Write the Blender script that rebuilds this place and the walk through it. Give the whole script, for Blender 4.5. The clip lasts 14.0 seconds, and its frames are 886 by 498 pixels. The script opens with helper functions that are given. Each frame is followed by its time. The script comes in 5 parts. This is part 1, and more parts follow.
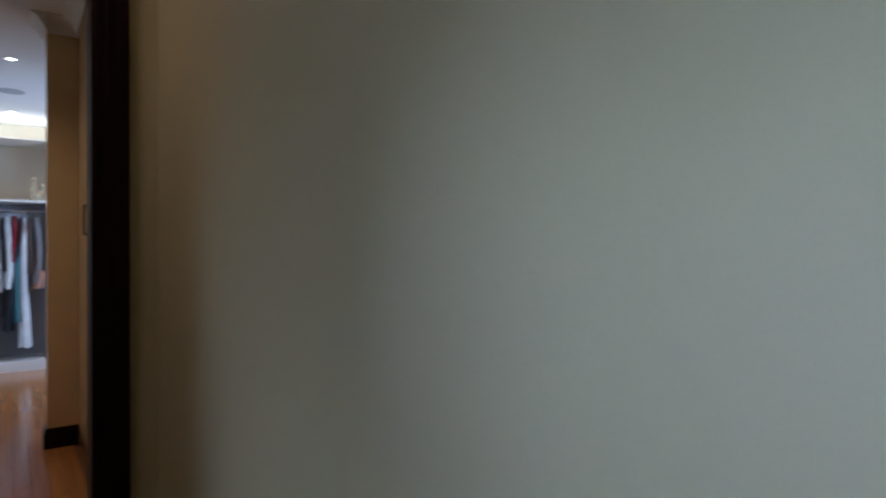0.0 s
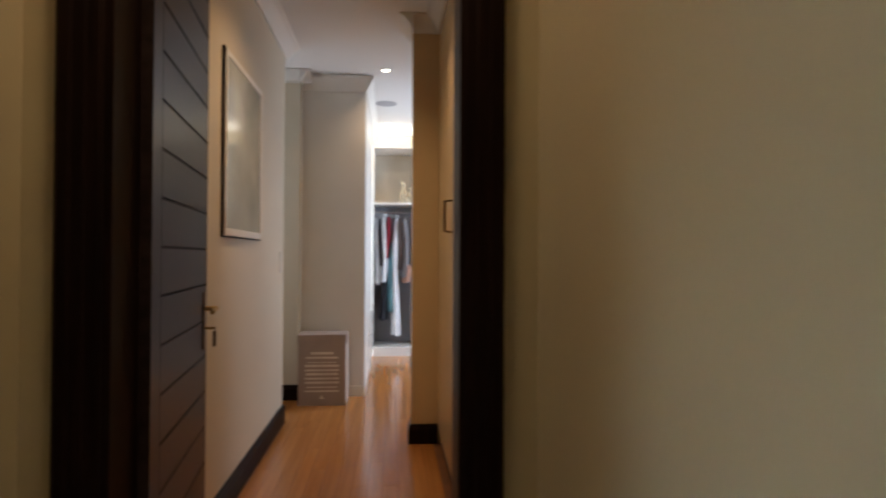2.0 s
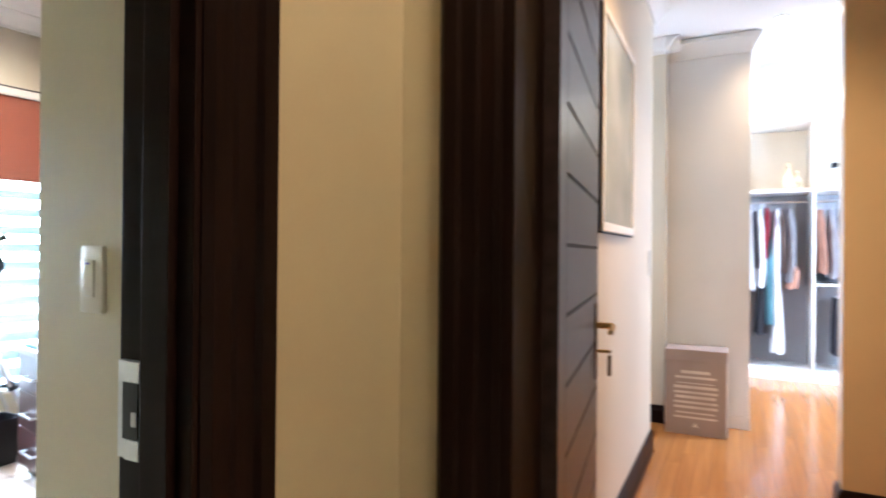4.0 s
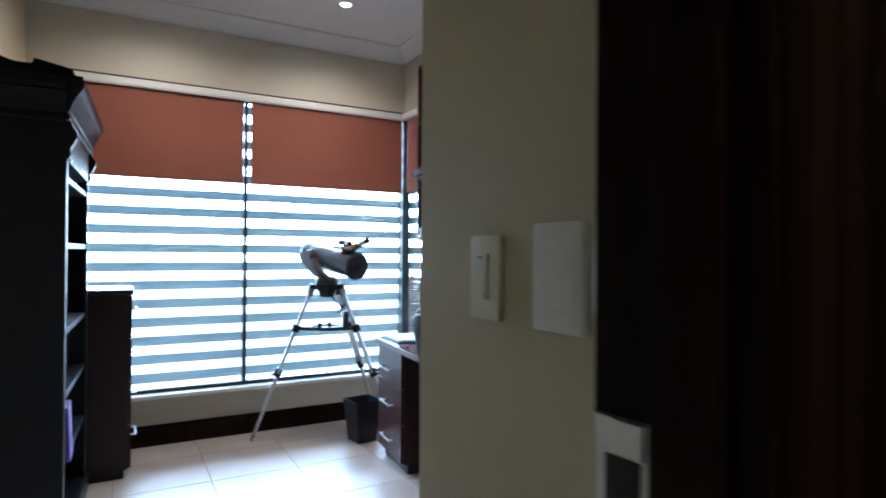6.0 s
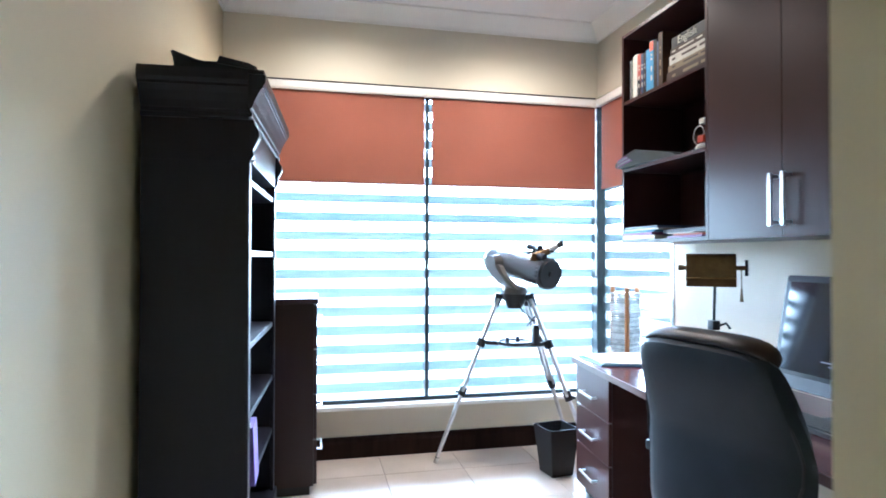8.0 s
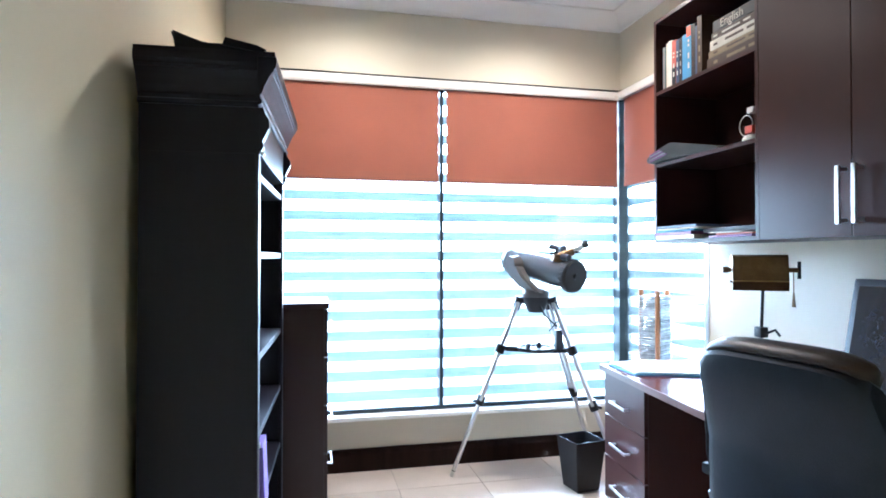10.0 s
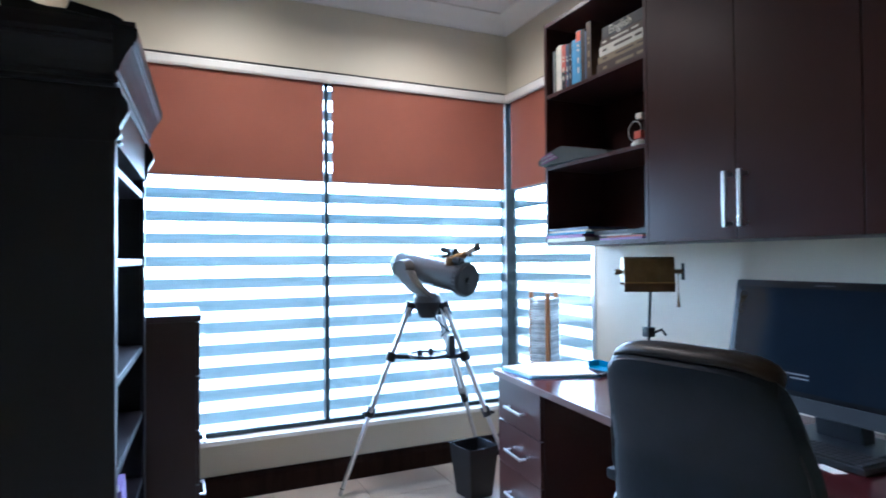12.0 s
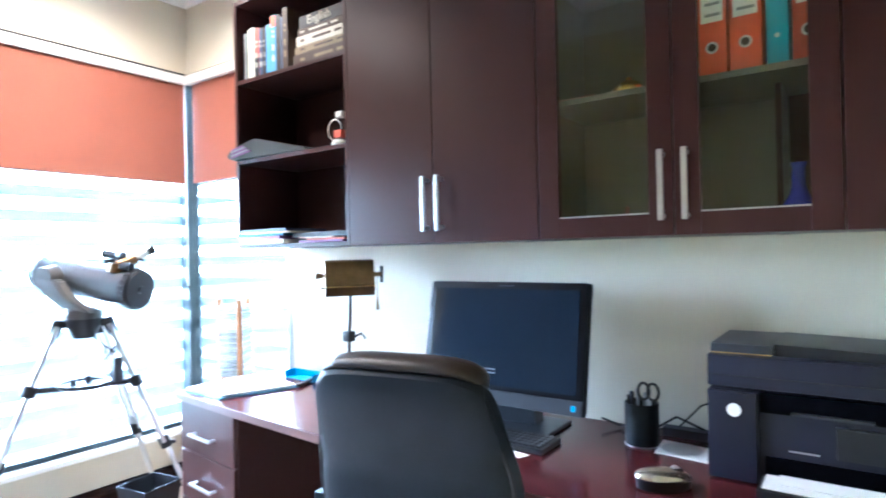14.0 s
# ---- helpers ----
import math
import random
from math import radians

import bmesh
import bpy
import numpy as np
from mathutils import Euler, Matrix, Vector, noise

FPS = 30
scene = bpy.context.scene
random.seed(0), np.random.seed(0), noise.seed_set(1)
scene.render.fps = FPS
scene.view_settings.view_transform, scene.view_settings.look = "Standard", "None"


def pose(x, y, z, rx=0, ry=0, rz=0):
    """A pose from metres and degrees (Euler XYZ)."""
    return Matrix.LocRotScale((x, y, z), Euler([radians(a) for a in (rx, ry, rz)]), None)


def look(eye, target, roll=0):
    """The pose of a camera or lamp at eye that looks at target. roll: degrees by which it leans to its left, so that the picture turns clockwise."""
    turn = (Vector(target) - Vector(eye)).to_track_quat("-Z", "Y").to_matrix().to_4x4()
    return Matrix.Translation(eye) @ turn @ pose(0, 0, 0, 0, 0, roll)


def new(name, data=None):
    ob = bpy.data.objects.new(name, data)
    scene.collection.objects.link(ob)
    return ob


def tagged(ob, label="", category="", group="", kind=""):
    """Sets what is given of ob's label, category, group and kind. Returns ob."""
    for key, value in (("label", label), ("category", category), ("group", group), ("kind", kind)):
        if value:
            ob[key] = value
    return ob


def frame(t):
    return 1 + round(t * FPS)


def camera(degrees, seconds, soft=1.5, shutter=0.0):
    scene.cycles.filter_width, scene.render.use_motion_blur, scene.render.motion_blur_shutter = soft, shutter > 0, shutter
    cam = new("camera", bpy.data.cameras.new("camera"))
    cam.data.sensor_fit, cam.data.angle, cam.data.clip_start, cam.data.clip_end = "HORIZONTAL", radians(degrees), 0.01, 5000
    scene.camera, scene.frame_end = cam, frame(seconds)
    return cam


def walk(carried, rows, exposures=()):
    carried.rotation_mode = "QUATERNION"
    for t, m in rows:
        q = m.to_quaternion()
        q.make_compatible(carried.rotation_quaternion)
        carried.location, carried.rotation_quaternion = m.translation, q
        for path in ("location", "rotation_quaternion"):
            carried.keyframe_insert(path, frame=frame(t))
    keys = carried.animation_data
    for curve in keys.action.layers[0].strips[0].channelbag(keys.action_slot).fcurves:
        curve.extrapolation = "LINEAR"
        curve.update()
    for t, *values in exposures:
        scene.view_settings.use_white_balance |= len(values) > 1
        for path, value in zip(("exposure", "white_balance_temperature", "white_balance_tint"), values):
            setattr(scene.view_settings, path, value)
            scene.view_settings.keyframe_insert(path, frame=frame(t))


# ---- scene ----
cam = camera(74.1, 14.0, soft=1.8, shutter=0.5)
PATH = [
    (0, (-1.434, -1.286, 1.33), (0.291, -2.297, 1.354), -0.5),
    (0.5, (-1.253, -1.345, 1.338), (0.605, -2.088, 1.362), -0.1),
    (1, (-1.053, -1.340, 1.343), (0.880, -1.851, 1.365), 0.1),
    (1.5, (-0.857, -1.288, 1.343), (1.123, -1.570, 1.365), 0.2),
    (2, (-0.647, -1.242, 1.343), (1.353, -1.217, 1.365), 0.3),
    (2.5, (-0.487, -1.156, 1.348), (1.488, -0.840, 1.361), 0.4),
    (3, (-0.333, -1.048, 1.345), (1.586, -0.484, 1.362), 0.4),
    (3.5, (-0.222, -0.958, 1.348), (1.606, -0.147, 1.357), 0.5),
    (4, (-0.109, -0.841, 1.347), (1.582, 0.228, 1.356), 0.5),
    (4.2, (-0.065, -0.806, 1.345), (1.555, 0.368, 1.35), 0.6),
    (6.3, (0.0, -0.369, 1.326), (0.861, 1.436, 1.342), 0.3),
    (6.5, (0.019, -0.294, 1.329), (0.809, 1.543, 1.345), 0.2),
    (7, (0.042, -0.150, 1.340), (0.668, 1.749, 1.360), -0.0),
    (7.5, (0.059, -0.054, 1.345), (0.545, 1.886, 1.362), 0.1),
    (8, (0.027, 0.043, 1.336), (0.46, 1.995, 1.362), 0.1),
    (8.5, (-0.016, 0.128, 1.34), (0.404, 2.084, 1.364), 0.1),
    (11, (-0.05, 0.364, 1.346), (0.454, 2.299, 1.378), -0.3),
    (11.5, (-0.069, 0.418, 1.355), (0.586, 2.308, 1.384), -0.4),
    (12, (-0.055, 0.452, 1.352), (0.778, 2.27, 1.384), -0.5),
    (12.5, (-0.039, 0.488, 1.363), (0.981, 2.208, 1.387), -0.6),
    (13, (-0.033, 0.558, 1.371), (1.229, 2.109, 1.394), -0.7),
    (13.5, (-0.015, 0.612, 1.362), (1.46, 1.962, 1.386), -0.8),
    (14, (0.016, 0.628, 1.377), (1.648, 1.784, 1.386), -1.2),
]

# ---- exposure rows follow the clip's own camera ----
EXPO = [(0.0, -0.98, 4700, 10), (1.0, -0.42, 4950, 10), (1.5, -0.35, 5100, 10), (2.0, -0.25, 5700, 10), (2.5, 0.5, 5850, 10), (3.0, 0.9, 5600, 10), (3.6, 1.0, 5200, 10), (4.2, 1.55, 4950, 10), (6.3, -0.35, 4650, 10), (7.0, -0.2, 4600, 10),
        (7.5, 0.4, 4750, 10), (8.5, 1.35, 4700, 10), (11.0, 0.7, 4600, 10), (11.5, 0.3, 4500, 10), (12.5, 0.3, 4450, 10), (13.0, 0.65, 4550, 10), (14.0, 2.0, 4580, 10)]
walk(cam, [(t, look(eye, target, roll)) for t, eye, target, roll in PATH], EXPO)

# ---- world and light ----
world = bpy.data.worlds.new("world")
scene.world = world
world.use_nodes = True
wn = world.node_tree
sky = wn.nodes.new("ShaderNodeTexSky")
sky.sky_type, sky.sun_disc = "NISHITA", False
sky.sun_elevation, sky.sun_rotation = radians(52), radians(200)
wn.nodes["Background"].inputs["Strength"].default_value = 0.12
wn.links.new(sky.outputs[0], wn.nodes["Background"].inputs["Color"])


def lamp(name, kind, m, power, color=(1, 1, 1), **more):
    data = bpy.data.lights.new(name, kind)
    data.energy, data.color = power, color
    if kind == "AREA":
        data.shape, data.size, data.size_y = "RECTANGLE", more["size"], more["size_y"]
    if kind == "SPOT":
        data.spot_size, data.spot_blend, data.shadow_soft_size = radians(more.get("cone", 90)), 1.0, 0.12
    if kind == "SUN":
        data.angle = radians(0.6)
    ob = new(name, data)
    ob.matrix_world = m
    return ob


# the lobby and the passage stand turned by a few degrees from the study
STUDY = Matrix()
LOBBY = Matrix.Translation((-0.065, -0.806, 0)) @ Matrix.Rotation(radians(5.8), 4, "Z") @ Matrix.Translation((0.221, 0.84, 0))
WARM = (1.0, 0.63, 0.32)
SOFT = (1.0, 0.74, 0.48)
lamp("sun", "SUN", look((-2, -4, 8), (1.5, 2.5, 0)), 3.0, (1, 0.95, 0.88))
# cool fill lamp added in the alcove; its walls have no window
lamp("alcove_fill", "AREA", LOBBY @ look((4.34, 1.05, 1.6), (4.34, -0.6, 1.3)), 12, (0.86, 0.92, 1.0), size=0.6, size_y=1.6)
for x, y, z, p, cone in ((0.20, 3.35, 2.97, 78, 160), (1.30, 3.30, 2.97, 104, 160),
                         (2.35, -0.98, 3.02, 80, 130), (4.57, -1.16, 3.02, 28, 130), (6.80, -1.16, 3.02, 34, 140), (0.28, -0.95, 2.97, 58, 130)):
    lamp("downlight_beam", "SPOT", (STUDY if y > 0 else LOBBY) @ pose(x, y, z), p, SOFT if y > 0 else WARM, cone=cone)
lamp("wardrobe_cove_glow", "AREA", LOBBY @ pose(7.2, -1.6, 2.82, 180), 13, (1, 0.84, 0.6), size=0.3, size_y=1.8)
lamp("dressing_daylight", "AREA", LOBBY @ look((5.6, -3.1, 1.6), (6.6, -1.0, 0.9)), 95, (0.84, 0.91, 1.0), size=1.2, size_y=1.6)


# ---- materials ----
def mat(name, color, rough=0.5, metal=0.0, vary=0.12, scale=6.0, bump=0.05, fine=180.0, stretch=(1, 1, 1), dark=None, coat=0.0, spread=0.0, glow=None, spec=None, even=False):
    m = bpy.data.materials.new(name)
    m.use_nodes = True
    nt = m.node_tree
    nd, ln = nt.nodes, nt.links
    p = nd["Principled BSDF"]
    tc = nd.new("ShaderNodeTexCoord")
    mp = nd.new("ShaderNodeMapping")
    mp.inputs["Scale"].default_value = stretch
    ln.new(tc.outputs["Object"], mp.inputs["Vector"])
    big, small = nd.new("ShaderNodeTexNoise"), nd.new("ShaderNodeTexNoise")
    big.inputs["Scale"].default_value, big.inputs["Detail"].default_value = scale, 6
    small.inputs["Scale"].default_value, small.inputs["Detail"].default_value = fine, 3
    ln.new(mp.outputs[0], big.inputs["Vector"])
    ln.new(mp.outputs[0], small.inputs["Vector"])
    add = nd.new("ShaderNodeMath")
    add.operation = "MULTIPLY_ADD"
    add.inputs[1].default_value = 0.3
    ln.new(small.outputs[0], add.inputs[0])
    ln.new(big.outputs[0], add.inputs[2])
    ramp = nd.new("ShaderNodeValToRGB")
    lo = dark or tuple(c * (1 - 2 * vary) for c in color)
    hi = tuple(min(1, c * (1 + vary)) for c in color)
    ramp.color_ramp.elements[0].position, ramp.color_ramp.elements[1].position = 0.38, 0.92
    ramp.color_ramp.elements[0].color, ramp.color_ramp.elements[1].color = (*lo, 1), (*hi, 1)
    ln.new(add.outputs[0], ramp.inputs[0])
    out = ramp.outputs[0]
    if spread:
        oi = nd.new("ShaderNodeObjectInfo")
        hs = nd.new("ShaderNodeHueSaturation")
        mr = nd.new("ShaderNodeMapRange")
        mr.inputs["To Min"].default_value, mr.inputs["To Max"].default_value = 1 - spread, 1 + spread
        ln.new(oi.outputs["Random"], mr.inputs["Value"])
        ln.new(mr.outputs[0], hs.inputs["Value"])
        ln.new(out, hs.inputs["Color"])
        out = hs.outputs[0]
    ln.new(out, p.inputs["Base Color"])
    rr = nd.new("ShaderNodeMapRange")
    rr.inputs["To Min"].default_value, rr.inputs["To Max"].default_value = max(0, rough - 0.02), min(1, rough + 0.03)
    ln.new(big.outputs[0], rr.inputs["Value"])
    if even:
        p.inputs["Roughness"].default_value = rough
    else:
        ln.new(rr.outputs[0], p.inputs["Roughness"])
    p.inputs["Metallic"].default_value = metal
    p.inputs["Specular IOR Level"].default_value = spec if spec is not None else (0.28 if max(color) < 0.1 else 0.5)
    p.inputs["Coat Weight"].default_value = coat
    p.inputs["Coat Roughness"].default_value = 0.15
    if bump:
        b = nd.new("ShaderNodeBump")
        b.inputs["Strength"].default_value, b.inputs["Distance"].default_value = bump, 0.004
        ln.new(small.outputs[0], b.inputs["Height"])
        ln.new(b.outputs[0], p.inputs["Normal"])
    if glow:
        p.inputs["Emission Color"].default_value, p.inputs["Emission Strength"].default_value = (*glow[0], 1), glow[1]
    return m


def glass_mat(name, tint=(0.95, 0.97, 0.97), gloss=0.6):
    m = bpy.data.materials.new(name)
    m.use_nodes = True
    nd, ln = m.node_tree.nodes, m.node_tree.links
    nd.remove(nd["Principled BSDF"])
    tr, gl, mx, fr = nd.new("ShaderNodeBsdfTransparent"), nd.new("ShaderNodeBsdfGlossy"), nd.new("ShaderNodeMixShader"), nd.new("ShaderNodeLayerWeight")
    tr.inputs[0].default_value = (*tint, 1)
    gl.inputs["Roughness"].default_value = 0.02
    fr.inputs["Blend"].default_value = 0.25
    sc = nd.new("ShaderNodeMath")
    sc.operation = "MULTIPLY_ADD"
    sc.inputs[1].default_value, sc.inputs[2].default_value = gloss, 0.03
    ln.new(fr.outputs["Facing"], sc.inputs[0])
    ln.new(sc.outputs[0], mx.inputs[0])
    ln.new(tr.outputs[0], mx.inputs[1])
    ln.new(gl.outputs[0], mx.inputs[2])
    ln.new(mx.outputs[0], nd["Material Output"].inputs[0])
    return m


def cloth_glow(name, color, through_color, share):
    """Fabric or sheet that lets part of the daylight behind it through."""
    m = mat(name, color, 0.85, vary=0.06, scale=3, bump=0.1, fine=500)
    nd, ln = m.node_tree.nodes, m.node_tree.links
    t, mx = nd.new("ShaderNodeBsdfTranslucent"), nd.new("ShaderNodeMixShader")
    t.inputs[0].default_value = (*through_color, 1)
    mx.inputs[0].default_value = share
    ln.new(nd["Principled BSDF"].outputs[0], mx.inputs[1])
    ln.new(t.outputs[0], mx.inputs[2])
    ln.new(mx.outputs[0], nd["Material Output"].inputs[0])
    return m


M_WALL = mat("wall_paint_cream", (0.60, 0.552, 0.437), 0.6, vary=0.03, scale=1.2, bump=0.08, fine=220)
# paint of the lobby; in the study its darker tone stands for shade
M_WALL2 = mat("wall_paint_sand_and_study_shade", (0.54, 0.474, 0.31), 0.6, vary=0.03, scale=1.2, bump=0.08, fine=220)
M_WALLP = mat("wall_paint_passage", (0.66, 0.60, 0.48), 0.6, vary=0.03, scale=1.2, bump=0.08, fine=220)
M_WHITE = mat("white_paint", (0.80, 0.79, 0.76), 0.45, vary=0.03, scale=2, bump=0.03)
M_CEIL = mat("ceiling_paint", (0.80, 0.79, 0.77), 0.8, vary=0.02, scale=1, bump=0.05)
M_MELA = mat("white_melamine", (0.74, 0.72, 0.68), 0.35, vary=0.03, scale=2, bump=0.01)
M_PASSCUP = mat("cream_cupboard_paint", (0.66, 0.50, 0.28), 0.22, vary=0.03, scale=2, bump=0.02)
M_FRAME = mat("dark_stained_wood", (0.013, 0.006, 0.0045), 0.42, spec=0.09, vary=0.3, scale=3, bump=0.06, fine=60, stretch=(9, 9, 0.7))
M_DOOR = mat("dark_door_wood", (0.030, 0.020, 0.018), 0.32, spec=0.18, vary=0.3, scale=3, bump=0.05, fine=60, stretch=(1.0, 6, 9))
M_GROOVE = mat("door_groove_shadow_gap", (0.012, 0.008, 0.007), 0.6)
M_BOOKC = mat("black_stained_bookcase", (0.010, 0.010, 0.016), 0.42, spec=0.27, vary=0.06, scale=3, bump=0.06, fine=50, stretch=(8, 8, 0.8))
M_CAB = mat("mahogany_veneer", (0.036, 0.012, 0.0105), 0.32, spec=0.22, vary=0.012, scale=3, bump=0.0, even=True, fine=70, stretch=(7, 7, 0.6))
M_INSIDE = mat("olive_grey_laminate", (0.12, 0.115, 0.085), 0.45, vary=0.04, scale=3, bump=0.0)
# near-black colour for the shade inside the printer slots
M_SLOTSHADE = mat("painted_slot_shade", (0.002, 0.002, 0.003), 0.8, spec=0.0, bump=0.0)
M_DESK = mat("red_mahogany_desk", (0.062, 0.012, 0.014), 0.17, spec=0.22, vary=0.04, scale=3, bump=0.02, fine=70, stretch=(7, 0.6, 7))
M_EDGE = mat("desk_edge_veneer", (0.085, 0.042, 0.034), 0.3, vary=0.1, scale=3, bump=0.02, fine=70, stretch=(7, 0.6, 7))
M_CHEST = mat("brown_chest_veneer", (0.026, 0.012, 0.010), 0.35, vary=0.03, scale=3, bump=0.03, fine=70, stretch=(7, 7, 0.6))
M_SKIRT = M_FRAME
M_TILE = mat("pale_ceramic_tile", (0.53, 0.47, 0.41), 0.28, vary=0.10, scale=3, bump=0.02, fine=90, spread=0.03)
M_GROUT = mat("tile_grout", (0.34, 0.31, 0.28), 0.85)
M_PLANK = mat("honey_timber_plank", (0.46, 0.190, 0.045), 0.18, vary=0.12, scale=2.5, bump=0.02, fine=40, stretch=(0.6, 9, 9), spread=0.07, coat=0.3)
M_GAP = mat("floor_joint", (0.20, 0.08, 0.025), 0.7)
M_STEEL = mat("brushed_steel", (0.62, 0.62, 0.63), 0.28, 1.0, vary=0.05, scale=20, bump=0.02)
M_BRASS = mat("aged_brass", (0.55, 0.36, 0.13), 0.30, 1.0, vary=0.2, scale=20, bump=0.03)
M_DBRASS = mat("dark_bronze", (0.16, 0.10, 0.045), 0.38, 0.8, vary=0.25, scale=15, bump=0.03)
M_ALU = mat("dark_window_frame", (0.035, 0.050, 0.060), 0.35, 0.3, vary=0.1)
# pale colour and translucent share stand in for glare over the slats
M_SLAT = cloth_glow("louvre_slat", (0.30, 0.335, 0.34), (0.32, 0.385, 0.40), 0.38)
M_ORANGE = cloth_glow("rust_roller_fabric", (0.29, 0.098, 0.058), (0.50, 0.16, 0.07), 0.08)
M_PLATE = mat("ivory_plastic", (0.72, 0.67, 0.55), 0.3, vary=0.02, bump=0.0)
M_PLATEW = mat("white_plastic", (0.76, 0.74, 0.70), 0.3, vary=0.02, bump=0.0)
M_LEATHER = mat("black_leather", (0.008, 0.011, 0.016), 0.40, spec=0.17, vary=0.2, scale=8, bump=0.25, fine=260)
M_LEATHERB = mat("brown_roll_leather", (0.022, 0.014, 0.009), 0.34, vary=0.25, scale=8, bump=0.25, fine=260)
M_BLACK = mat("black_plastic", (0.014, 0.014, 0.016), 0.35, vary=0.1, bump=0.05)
M_GREYP = mat("charcoal_plastic", (0.026, 0.028, 0.034), 0.38, vary=0.1, bump=0.03, spec=0.3)
M_PRN = mat("blue_black_printer_plastic", (0.014, 0.014, 0.024), 0.34, vary=0.1, bump=0.04, spec=0.22)
M_BEZEL = mat("gloss_black_bezel", (0.006, 0.006, 0.008), 0.3, vary=0.1, bump=0.02, spec=0.12)
M_SCREEN = mat("dark_screen_glass", (0.010, 0.015, 0.024), 0.06, vary=0.05, bump=0.0, spec=0.5)
M_TUBE = mat("grey_scope_enamel", (0.10, 0.11, 0.12), 0.22, 0.35, vary=0.08)
M_ARM = mat("scope_arm_grey", (0.085, 0.082, 0.080), 0.34, vary=0.1)
M_PAPER = mat("paper", (0.82, 0.82, 0.80), 0.8, vary=0.03, bump=0.02)
M_BLUEF = mat("blue_folder", (0.10, 0.35, 0.60), 0.4)
M_CYAN = mat("cyan_plastic", (0.03, 0.32, 0.62), 0.35)
M_CD = mat("clear_cd_cases", (0.50, 0.55, 0.57), 0.25, vary=0.2, scale=30, bump=0.0, spread=0.3)
M_PINE = mat("pine_dowel", (0.42, 0.20, 0.08), 0.45, vary=0.2, stretch=(6, 6, 1))
M_RED = mat("red_board", (0.55, 0.07, 0.03), 0.45)
M_GLASS = glass_mat("clear_glass")
M_GLASSD = glass_mat("cabinet_glass", (0.92, 0.93, 0.86), 0.3)
M_PICGLASS = mat("picture_glass_print", (0.36, 0.38, 0.33), 0.10, vary=0.4, scale=2.2, bump=0.0, dark=(0.22, 0.24, 0.22))
M_BOX = mat("taupe_printed_board", (0.36, 0.29, 0.26), 0.6, vary=0.05, bump=0.06)
M_CREAMP = mat("cream_print", (0.70, 0.64, 0.58), 0.6)
M_GREYIN = mat("grey_wardrobe_back", (0.40, 0.40, 0.42), 0.6, vary=0.04)
M_LAMPON = mat("lit_downlight_lens", (0.9, 0.9, 0.85), 0.3, glow=((1, 0.85, 0.6), 14))
M_PAVE = mat("pale_paving", (0.60, 0.57, 0.50), 0.8, vary=0.1, scale=2, bump=0.1)


# ---- mesh helpers ----
PLACED = set()
SPACE = [STUDY]  # the plan in which the things that follow are given


def box(x0, y0, z0, x1, y1, z1, bevel=0.0, bm=None):
    bm = bm or bmesh.new()
    made = bmesh.ops.create_cube(bm, size=1)["verts"]
    bmesh.ops.transform(bm, verts=made, matrix=Matrix.LocRotScale(((x0 + x1) / 2, (y0 + y1) / 2, (z0 + z1) / 2), None, (abs(x1 - x0), abs(y1 - y0), abs(z1 - z0))))
    if bevel:
        edges = {e for v in made for e in v.link_edges}
        bmesh.ops.bevel(bm, geom=list(edges), offset=bevel, segments=2, profile=0.7, affect="EDGES")
    return bm


def rod(a, b, r, r2=None, sides=14, bm=None):
    bm = bm or bmesh.new()
    a, b = Vector(a), Vector(b)
    m = Matrix.Translation((a + b) / 2) @ (b - a).to_track_quat("Z", "Y").to_matrix().to_4x4()
    bmesh.ops.create_cone(bm, cap_ends=True, segments=sides, radius1=r, radius2=r if r2 is None else r2, depth=(b - a).length, matrix=m)
    return bm


def chain(points, r, seg=8, bm=None):
    """One swept tube along a line of points."""
    bm = bm or bmesh.new()
    pts = [Vector(p) for p in points]
    rings, side = [], None
    for i, p in enumerate(pts):
        d = (pts[min(i + 1, len(pts) - 1)] - pts[max(i - 1, 0)]).normalized()
        if side is None:
            side = d.orthogonal().normalized()
        side = side - d * side.dot(d)
        side = side.normalized() if side.length > 1e-4 else d.orthogonal().normalized()
        up2 = d.cross(side)
        rings.append([bm.verts.new(p + side * r * math.cos(a * 2 * math.pi / seg) + up2 * r * math.sin(a * 2 * math.pi / seg)) for a in range(seg)])
    for p, q in zip(rings, rings[1:]):
        for a in range(seg):
            bm.faces.new((p[a], p[(a + 1) % seg], q[(a + 1) % seg], q[a]))
    bm.faces.new(rings[0][::-1])
    bm.faces.new(rings[-1])
    return bm


def lathe(profile, center, steps=24, bm=None):
    bm = bm or bmesh.new()
    rings = []
    for r, z in profile:
        rings.append([bm.verts.new((center[0] + r * math.cos(2 * math.pi * i / steps), center[1] + r * math.sin(2 * math.pi * i / steps), center[2] + z)) for i in range(steps)])
    for a, b in zip(rings, rings[1:]):
        for i in range(steps):
            bm.faces.new((a[i], a[(i + 1) % steps], b[(i + 1) % steps], b[i]))
    for ring, flip in ((rings[0], True), (rings[-1], False)):
        bm.faces.new(ring[::-1] if flip else ring)
    return bm


